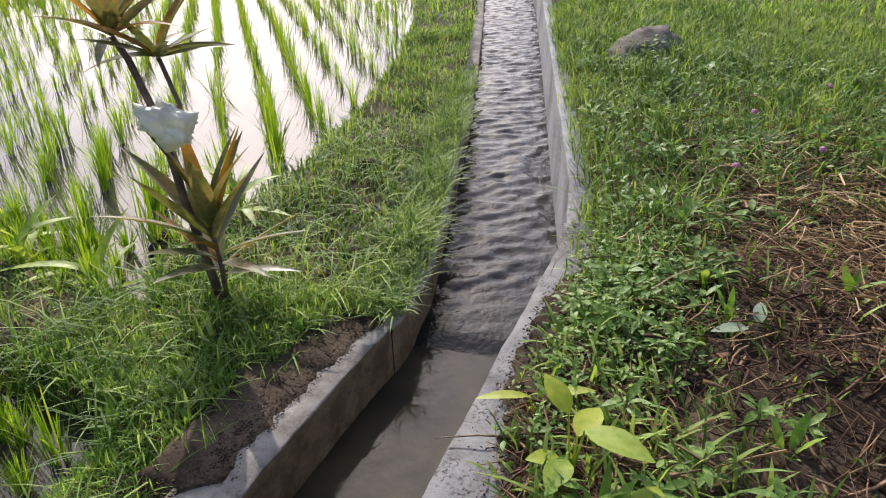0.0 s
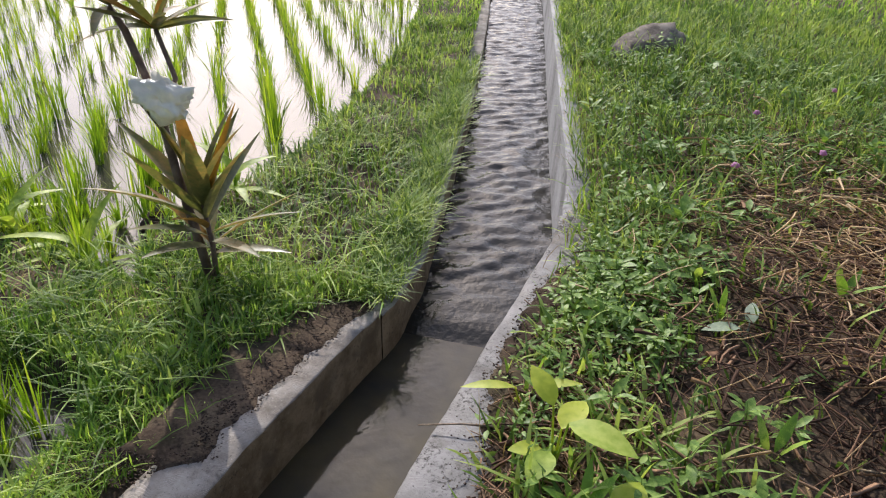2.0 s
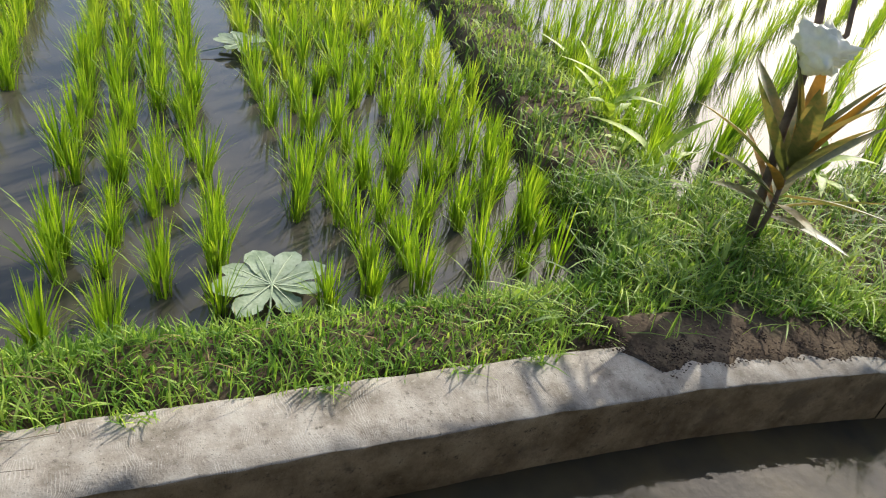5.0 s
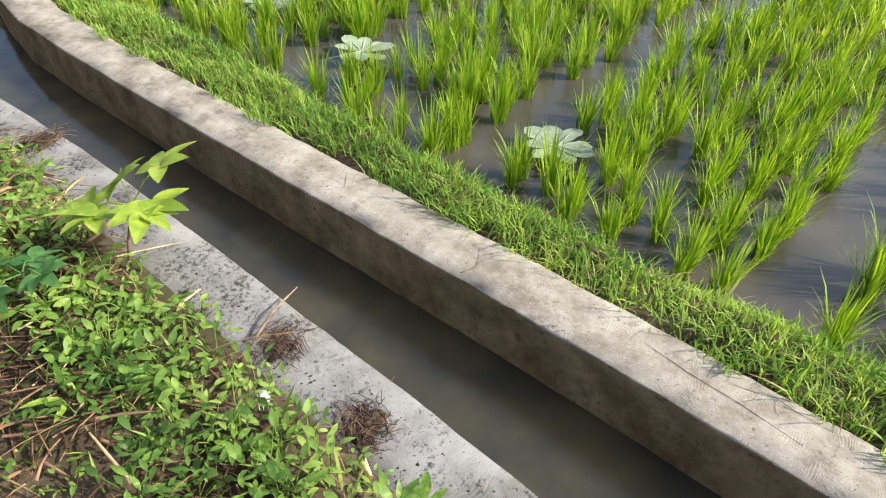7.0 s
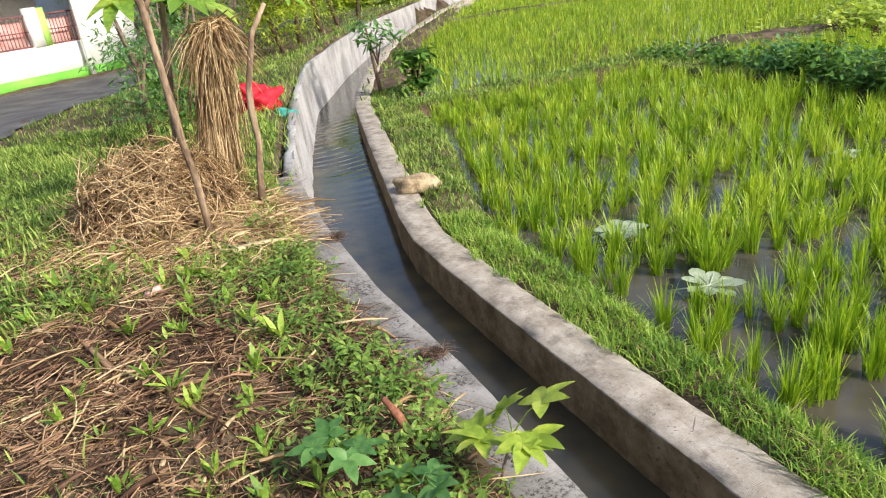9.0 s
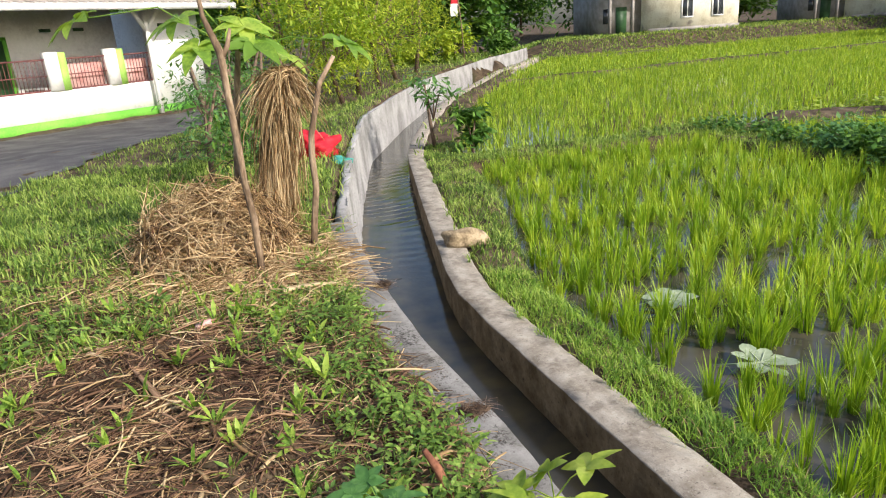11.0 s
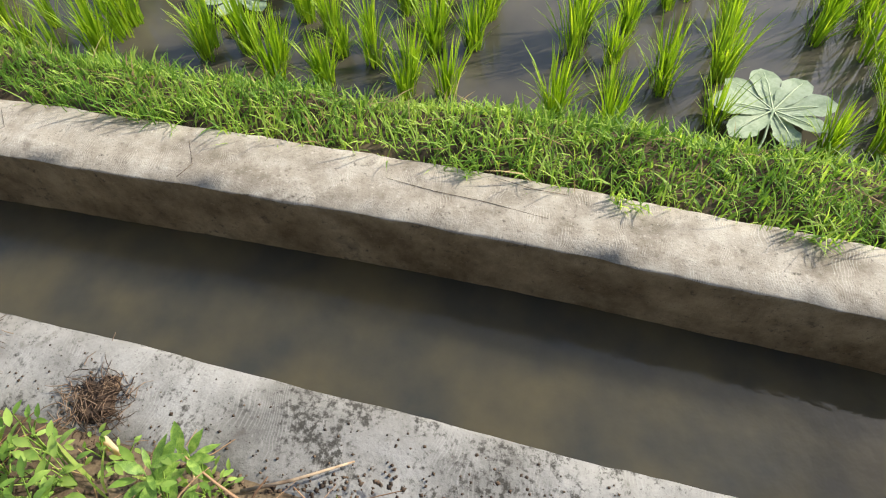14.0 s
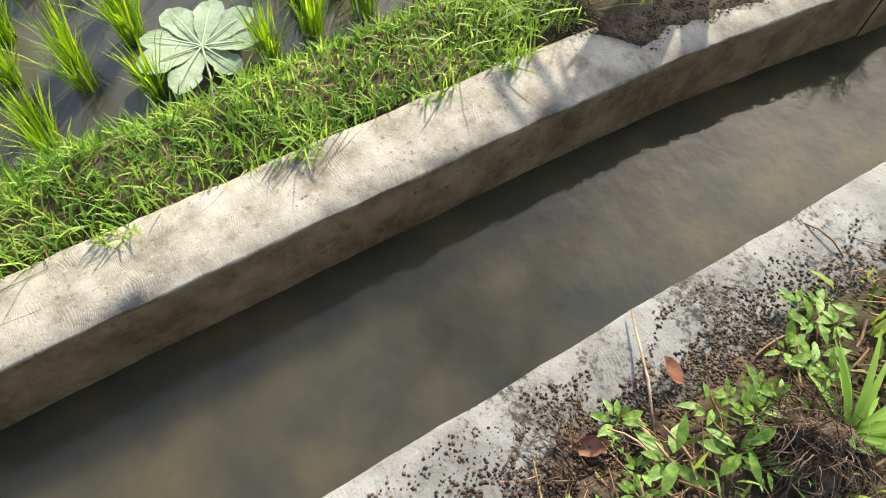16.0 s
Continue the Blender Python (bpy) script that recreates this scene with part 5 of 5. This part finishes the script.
sack.matrix_world = pose(*at_ground(0.10, -8.5, 0.10), 0, 0, 30)
solid("cloth", rock(0.15, 0.11, 0.08, 7.0, 0.6), M_TEAL, at_ground(-0.12, -8.10, 0.0), (0, 0, 20), "teal cloth dropped beside the red sack", "cloth")
solid("weir", box(1.02, 1.26, 4.0, 4.4, -0.70, -0.20, 0.02), M_CONC_R, (0, 0, 0), (0, 0, 0), "broken concrete sill beside the canal wall", "sill")
root = thing("basket", "dark slatted plastic crate at the paddy edge", "crate", (-1.38, 4.85, PADDY + 0.02), "", 20)
for i in range(6):
    piece("slat", box(-0.16, 0.16, -0.11 + i * 0.04, -0.095 + i * 0.04, 0.05, 0.07, 0.003), M_DIRT, root)
piece("side", box(-0.17, -0.15, -0.12, 0.12, 0, 0.08), M_DIRT, root)
piece("side", box(0.15, 0.17, -0.12, 0.12, 0, 0.08), M_DIRT, root)

# ---- shrubs and trees ----


def foliage(clumps, per, size, seed, flat=0.7, spread=0.25, narrow=0.45):
    """Leaf cards gathered in clumps round the given centres."""
    r = np.random.default_rng(seed)
    c = np.repeat(np.asarray(clumps, float), per, 0)
    n = len(c)
    p = c + r.normal(0, 1, (n, 3)) * spread * np.array([1, 1, flat])
    a, tilt = r.uniform(0, 2 * math.pi, n), r.normal(0.1, 0.5, n)
    u = np.stack([np.cos(a) * np.cos(tilt), np.sin(a) * np.cos(tilt), -np.abs(np.sin(tilt))], 1)
    s = np.stack([-np.sin(a), np.cos(a), r.normal(0, 0.3, n)], 1)
    L = size * r.uniform(0.6, 1.3, n)[:, None]
    co = np.stack([p, p + u * L * 0.5 + s * L * narrow * 0.5, p + u * L, p + u * L * 0.5 - s * L * narrow * 0.5], 1)
    f = (np.arange(n)[:, None, None] * 4 + np.array([[0, 1, 2], [0, 2, 3]])[None]).reshape(-1, 3)
    return co.reshape(-1, 3), f


def tree(name, x, y, h, rad, seed, mat, label, cat="tree", group="", clumps=60, per=45, size=0.25, low=0.35, z=None, narrow=0.45):
    r = np.random.default_rng(seed)
    root = thing(name, label, cat, at_ground(x, y) if z is None else (x, y, z), group)
    trunk, limbs = [tube([(0, 0, -0.1), (r.normal(0, 0.04) * h, r.normal(0, 0.04) * h, h * 0.4), (r.normal(0, 0.06) * h, r.normal(0, 0.06) * h, h * 0.8)], [0.03 * h ** 0.8, 0.022 * h ** 0.8, 0.008 * h], 7)], []
    cs = []
    for i in range(clumps):
        u = r.normal(size=3)
        u /= np.linalg.norm(u)
        k = r.uniform(0.45, 1.0) * (1 + 0.25 * math.sin(3 * u[0] + seed) * math.cos(4 * u[1]))
        cs.append((u[0] * rad * k, u[1] * rad * k, h * (low + (1 - low) / 2) + u[2] * h * (1 - low) / 2 * k))
        if i % 6 == 0:
            limbs.append(tube([(0, 0, h * 0.35), (cs[-1][0] * 0.5, cs[-1][1] * 0.5, (h * 0.4 + cs[-1][2]) / 2), cs[-1]], [0.012 * h ** 0.8, 0.008 * h ** 0.8, 0.003], 5, False))
    piece("trunk", merge(trunk), M_STEM, root)
    for limb in limbs:
        piece("branch", limb, M_STEM, root)
    piece("crown", foliage(cs, per, size, seed + 5, 0.7, rad * 0.2, narrow), mat, root)


tree("sapling", -3.15, -10.6, 1.30, 0.32, 81, M_TREE, "small glossy green sapling on the bund", "sapling", "", 22, 36, 0.20, 0.32, narrow=0.32)
tree("sapling", -2.65, -11.2, 1.5, 0.45, 82, M_CASSD, "thin cassava shrub beside the canal", "shrub", "", 14, 14, 0.20, 0.55, narrow=0.3)
for i, (x, y, h, rad) in enumerate(((0.95, -10.8, 1.6, 0.45), (0.75, -12.2, 2.3, 0.6), (0.2, -13.6, 2.2, 0.7), (-0.3, -15.6, 2.4, 0.8), (-1.1, -17.6, 2.4, 0.9), (0.9, -13.2, 1.2, 0.5), (-2.0, -19.5, 2.6, 1.1), (0.75, -9.4, 1.0, 0.4), (1.45, -8.6, 1.5, 0.45), (1.15, -8.0, 1.1, 0.35), (1.35, -10.0, 2.0, 0.5))):
    tree("roadside_shrub", x, y, h, rad, 400 + i, M_CASSD if i % 3 else M_TREE, "loose feathery green shrub beside the road", "shrub", "roadside shrubs", 20, 22, 0.11, 0.12, narrow=0.3)
for i, (x, y, h, rad) in enumerate(((-3.3, -20.5, 3.6, 1.4), (-4.6, -23.5, 4.4, 1.7), (-6.3, -26.5, 4.8, 1.9), (-8.0, -29.5, 5.0, 2.0), (-10.2, -33, 5.2, 2.1), (-2.0, -23, 5.0, 1.9), (-4.0, -28, 6.0, 2.4))):
    tree("bamboo_clump", x, y, h, rad, 430 + i, M_BAMBOO, "tall yellow-green bamboo clump above the wall", "bamboo", "bamboo clumps", 46, 60, 0.26, 0.12, narrow=0.2)
for i in range(16):
    a = -75 + i * 5.4
    dist = 62 + 8 * math.sin(i * 2.3) + (18 if 4 <= i <= 9 else 0)
    h = 9 + 3 * math.sin(i * 1.7)
    ux, uy = math.sin(radians(a)) * dist * 1.05, -math.cos(radians(a)) * dist
    tree("village_tree", ux, uy, h, 4.2, 460 + i, M_TREE, "dark leafy tree behind the village houses", "tree", "village trees", 70, 60, 0.8, 0.1, 0.3)
for i in range(4):
    tree("garden_shrub", -13 - i * 2.4 + (i % 3), -41 - (i % 2) * 2, 1.6 + (i % 3) * 0.4, 1.2, 490 + i, M_TREE if i % 2 else M_BAMBOO, "green garden shrub at the field edge", "shrub", "garden shrubs", 24, 40, 0.4, 0.05)
for i, (x, y, h, rad) in enumerate(((-7.7, -6.9, 0.36, 0.55), (-7.5, -6.0, 0.42, 0.6), (-7.2, -5.1, 0.42, 0.6), (-8.6, -6.3, 0.45, 0.65), (-8.5, -5.2, 0.45, 0.65), (-7.0, -4.3, 0.4, 0.55), (-8.2, -4.2, 0.45, 0.6))):
    tree("bund_shrub", x, y, h, rad, 510 + i, M_TREE if i % 3 else M_CASSD, "dense dark green leafy weeds on the bund", "shrub", "creepers on the bund", 34, 30, 0.12, -0.1, narrow=0.5)
# Dark leaf colour carries the shade along this side of the bund.
for i, (x, y) in enumerate(((-7.7, -9.5), (-7.9, -8.7), (-7.7, -7.9))):
    tree("bund_shrub", x, y, 0.22, 0.5, 520 + i, M_TREE, "low weeds on the bare earth bund, coloured dark for its shade", "shrub", "creepers on the bund", 22, 20, 0.10, -0.1, narrow=0.6)
for i, (x, y, h, rad) in enumerate(((-11.2, -10.4, 0.34, 0.8), (-12.4, -10.0, 0.36, 0.9), (-13.6, -9.3, 0.38, 0.9), (-14.6, -8.3, 0.4, 0.9), (-12.0, -8.6, 0.34, 0.8), (-13.4, -7.4, 0.38, 0.9), (-15.6, -7.2, 0.4, 1.0))):
    tree("bund_shrub", x, y, h, rad, 530 + i, M_CASS, "pale sprawling yellow-green creeper on the bund", "shrub", "creepers on the bund", 24, 20, 0.15, -0.1, narrow=0.8)
papaya = thing("papaya_tree", "young papaya with large lobed leaves above the poles", "papaya tree", at_ground(1.45, -5.3))
piece("trunk", tube([(0, 0, -0.1), (-0.1, 0.1, 0.9), (-0.2, 0.2, 1.55)], [0.035, 0.03, 0.02], 8), M_WOOD, papaya)
for i, (dx, dy, dz, yaw) in enumerate(((0.10, 0.3, 1.55, 60), (-0.30, 0.45, 1.55, 110), (-0.5, 0.25, 1.45, 170), (-0.95, 0.45, 1.52, 150), (0.2, 0.1, 1.75, 20), (0.85, 0.35, 1.78, 20), (-0.25, 0.3, 1.68, 90))):
    cf = merge([moved(palmate(7, 0.28, 0.12, 600 + i, 0.35), turned(yaw, -30, 0, (dx, dy, dz))), tube([(-0.2, 0.2, 1.5), (dx * 0.5 - 0.1, dy * 0.5 + 0.1, dz + 0.06), (dx, dy, dz)], [0.008, 0.006, 0.004], 5, False)])
    piece("leaf", cf, M_SHOOT, papaya)

# ---- road and houses ----
nearx, neary = [14, 9, 3.96, 2.42, 1.16, -3.0, -9], [3.0, -3.0, -9.74, -13.5, -18.9, -30, -46]
farx, fary = [26, 17, 9.3, 5.75, 0.35, -6.4, -15], [-4, -10.5, -17.9, -20.3, -24.2, -33, -46]
tt = np.linspace(0, 1, 60)
kk = np.linspace(0, 1, len(nearx))
s = np.linspace(0, 1, 10)
X = np.interp(tt, kk, nearx)[:, None] * (1 - s) + np.interp(tt, kk, farx)[:, None] * s
Y = np.interp(tt, kk, neary)[:, None] * (1 - s) + np.interp(tt, kk, fary)[:, None] * s
X[:, 0] += 0.12 * np.sin(tt * 90)
road = new("road", mesh_np("road", np.stack([X, Y, gz(X, Y) + 0.03], -1).reshape(-1, 3), grid_faces(60, 10), M_ROAD, smooth=True))
tagged(road, "old patched dark asphalt village road", "road", kind="structure")

hz = float(gz(3, -22.5))
UX = Matrix(((0.795, -0.607, 0, 0.42), (0.607, 0.795, 0, -25.9), (0, 0, 1, hz), (0, 0, 0, 1)))
house = tagged(new("house"), "white village house with lime green veranda pillars", "house")
house.matrix_world = UX
H1 = 3.45
piece("wall", merge([box(-0.1, 2.0, -0.20, 0.0, 0, H1), box(-0.1, 0.1, -7, -0.2, 0, H1)]), M_WHITE, house, "whitewashed blank wall")
piece("veranda_wall", box(2.0, 16, -0.14, 0.02, 0, 1.05, 0.01), M_WHITE, house, "low white veranda wall")
piece("plinth", box(-0.15, 16, 0.02, 0.16, -0.1, 0.24, 0.02), M_GREENB, house, "bright green painted plinth")
piece("wall", box(2.0, 16, -1.9, -1.7, 0, H1), M_WHITE, house, "white inner veranda wall")
for px in (3.35, 5.25, 8.2, 11.0, 13.6):
    pil = piece("pillar", box(px - 0.06, px + 0.30, -0.2, 0.08, 1.05, 2.15, 0.015), M_WHITE, house, "white veranda pillar with a lime green side")
    piece("painted_side", box(px - 0.30, px - 0.062, -0.19, 0.06, 1.05, 2.13, 0.01), M_GREENP, pil, "lime green painted side")
for a, b in ((2.05, 3.05), (3.65, 4.95), (5.55, 7.9), (8.5, 10.7), (11.3, 13.3)):
    rail = piece("railing", merge([box(a, b, -0.09, -0.05, 1.05, 1.10), box(a, b, -0.09, -0.05, 1.92, 1.97), box(a, b, -0.09, -0.05, 1.48, 1.51)]), M_IRON, house, "dark maroon iron railing")
    for i in range(int((b - a) / 0.11)):
        piece("bar", box(a + 0.05 + i * 0.11, a + 0.064 + i * 0.11, -0.078, -0.062, 1.08, 1.94), M_IRON, rail)
for a, b in ((2.05, 3.05), (3.65, 4.95), (8.5, 10.7), (11.3, 13.3)):
    piece("boarding", box(a, b, -0.30, -0.26, 0.95, 1.80), M_PINK, house, "faded pink boarding behind the railing")
door = piece("door", box(5.75, 6.55, -1.70, -1.62, 0.1, 2.55, 0.01), M_DOOR, house, "open doorway with dark green frame")
piece("frame", merge([box(5.65, 5.75, -1.70, -1.58, 0.1, 2.65), box(6.55, 6.65, -1.70, -1.58, 0.1, 2.65), box(5.65, 6.65, -1.70, -1.58, 2.55, 2.65)]), M_GREENB, door)
for vx in (3.1, 4.2, 1.2):
    piece("vent", box(vx, vx + 0.35, -1.69 if vx > 2 else 0.0, -1.65 if vx > 2 else 0.03, 2.75, 2.85), M_DOOR, house, "small dark vent slot")
piece("post", merge([box(2.15, 2.27, 0.25, 0.37, 0, 2.9), moved(box(-0.05, 0.05, -0.05, 0.05, 0, 0.9), pose(2.2, 0.31, 2.6, 0, -35, 0)), moved(box(-0.05, 0.05, -0.05, 0.05, 0, 0.9), pose(2.2, 0.31, 2.6, 0, 35, 0))]), M_WHITE, house, "white forked veranda post")
piece("roof", moved(merge([box(-0.8, 16.5, -4.5, 1.3, 0, 0.05)] + [moved(tube([(i * 0.3 - 0.7, -4.4, 0.06), (i * 0.3 - 0.7, 1.3, 0.06)], [0.05, 0.05], 6), Matrix()) for i in range(57)]), pose(0, 0, 3.55, -9, 0, 0)), M_TIN, house, "sheet roof over the veranda")
piece("eave", box(-0.8, 16.5, 1.22, 1.30, 3.22, 3.40), M_WHITE, house, "white eave board")
for i in range(12):
    piece("rafter", moved(box(i * 1.4 - 0.6, i * 1.4 - 0.52, -2.2, 1.2, -0.10, -0.02), pose(0, 0, 3.55, -9, 0, 0)), M_WOOD, house)


def far_house(x, y, rz, w, dpt, h, label):
    root = tagged(new("house"), label, "house", "village houses")
    root.matrix_world = pose(*at_ground(x, y, -0.05), 0, 0, rz)
    piece("wall", box(0, w, 0, dpt, 0, h), M_CREAM, root)
    piece("plinth", box(-0.06, w + 0.06, -0.1, 0.0, 0, 0.35), M_TIN, root)
    for wx in (w * 0.36, w * 0.70):
        win = piece("window", box(wx, wx + 0.9, -0.05, 0.02, 1.1, 2.5), M_GLASS, root, "dark barred window")
        piece("frame", merge([box(wx - 0.1, wx, -0.08, 0.02, 1.0, 2.6), box(wx + 0.9, wx + 1.0, -0.08, 0.02, 1.0, 2.6), box(wx, wx + 0.9, -0.08, 0.02, 2.5, 2.6), box(wx, wx + 0.9, -0.1, 0.02, 1.0, 1.1), box(wx + 0.42, wx + 0.48, -0.07, 0.0, 1.1, 2.5)]), M_WHITE, win)
    piece("porch", merge([box(-3.6, 0, 1.2, dpt, 0, h - 0.4), box(-3.7, -3.5, -0.6, -0.4, 0, h - 0.5), box(-1.8, -1.6, -0.6, -0.4, 0, h - 0.5)]), M_TIN, root, "shaded grey porch")
    piece("door", box(-2.2, -1.3, 1.12, 1.2, 0, 2.1), M_DOOR, root)
    piece("window", box(-3.3, -2.6, 1.12, 1.2, 0.9, 2.0), M_GLASS, root)
    bm_co = np.array([(-4.4, -1.3, h - 0.3), (w + 0.9, -1.3, h - 0.3), (w + 0.9, dpt + 1, h - 0.3), (-4.4, dpt + 1, h - 0.3), (-1.5, dpt / 2, h + 2.3), (w - 2, dpt / 2, h + 2.3)])
    piece("roof", (bm_co, np.array([(0, 1, 5), (0, 5, 4), (1, 2, 5), (2, 3, 4), (2, 4, 5), (3, 0, 4), (0, 2, 1), (0, 3, 2)])), M_ROOF, root, "brown clay tile hipped roof")


far_house(-34.1, -45.0, 172, 8.0, 6.0, 4.3, "cream house with peeling render and brown tile roof")
far_house(-55, -44, 160, 9.0, 6.0, 3.6, "small weathered house at the field edge")
flag = thing("flagpole", "slender pole with a red and white flag", "flagpole", at_ground(-13.2, -33.5))
piece("pole", tube([(0, 0, 0), (0.1, 0, 2.2), (0.3, 0, 4.2)], [0.04, 0.03, 0.02], 6), M_WOOD, flag)
cl = []
for i in range(7):
    for j in range(5):
        cl.append((0.25 + 0.05 * math.sin(i) + j * 0.1, 0.06 * math.sin(j * 1.4 + i), 2.6 + i * 0.2))
piece("flag", (np.array(cl[:20]), grid_faces(4, 5)), M_FLAGW, flag, "white half of the flag")
piece("flag", (np.array(cl[15:]), grid_faces(4, 5)), M_RED, flag, "red half of the flag")

for pts in (((-0.13, 0.22), (-0.10, 0.40), (-0.085, 0.58), (-0.05, 0.80)), ((-0.20, 0.60), (-0.17, 0.74), (-0.165, 0.86)), ((-0.21, -1.35), (-0.12, -1.28), (-0.06, -1.33)), ((-0.18, -0.55), (-0.07, -0.49), (0.0, -0.52))):
    c, f = tube([(x, y, 0.0035) for x, y in pts], [0.0006, 0.0011, 0.0010, 0.0005][:len(pts)], 4)
    solid("crack", (c, f), M_DIRT, (0, 0, 0), (0, 0, 0), "hairline crack filled with dirt in the wall top", "crack", "cracks in the wall")
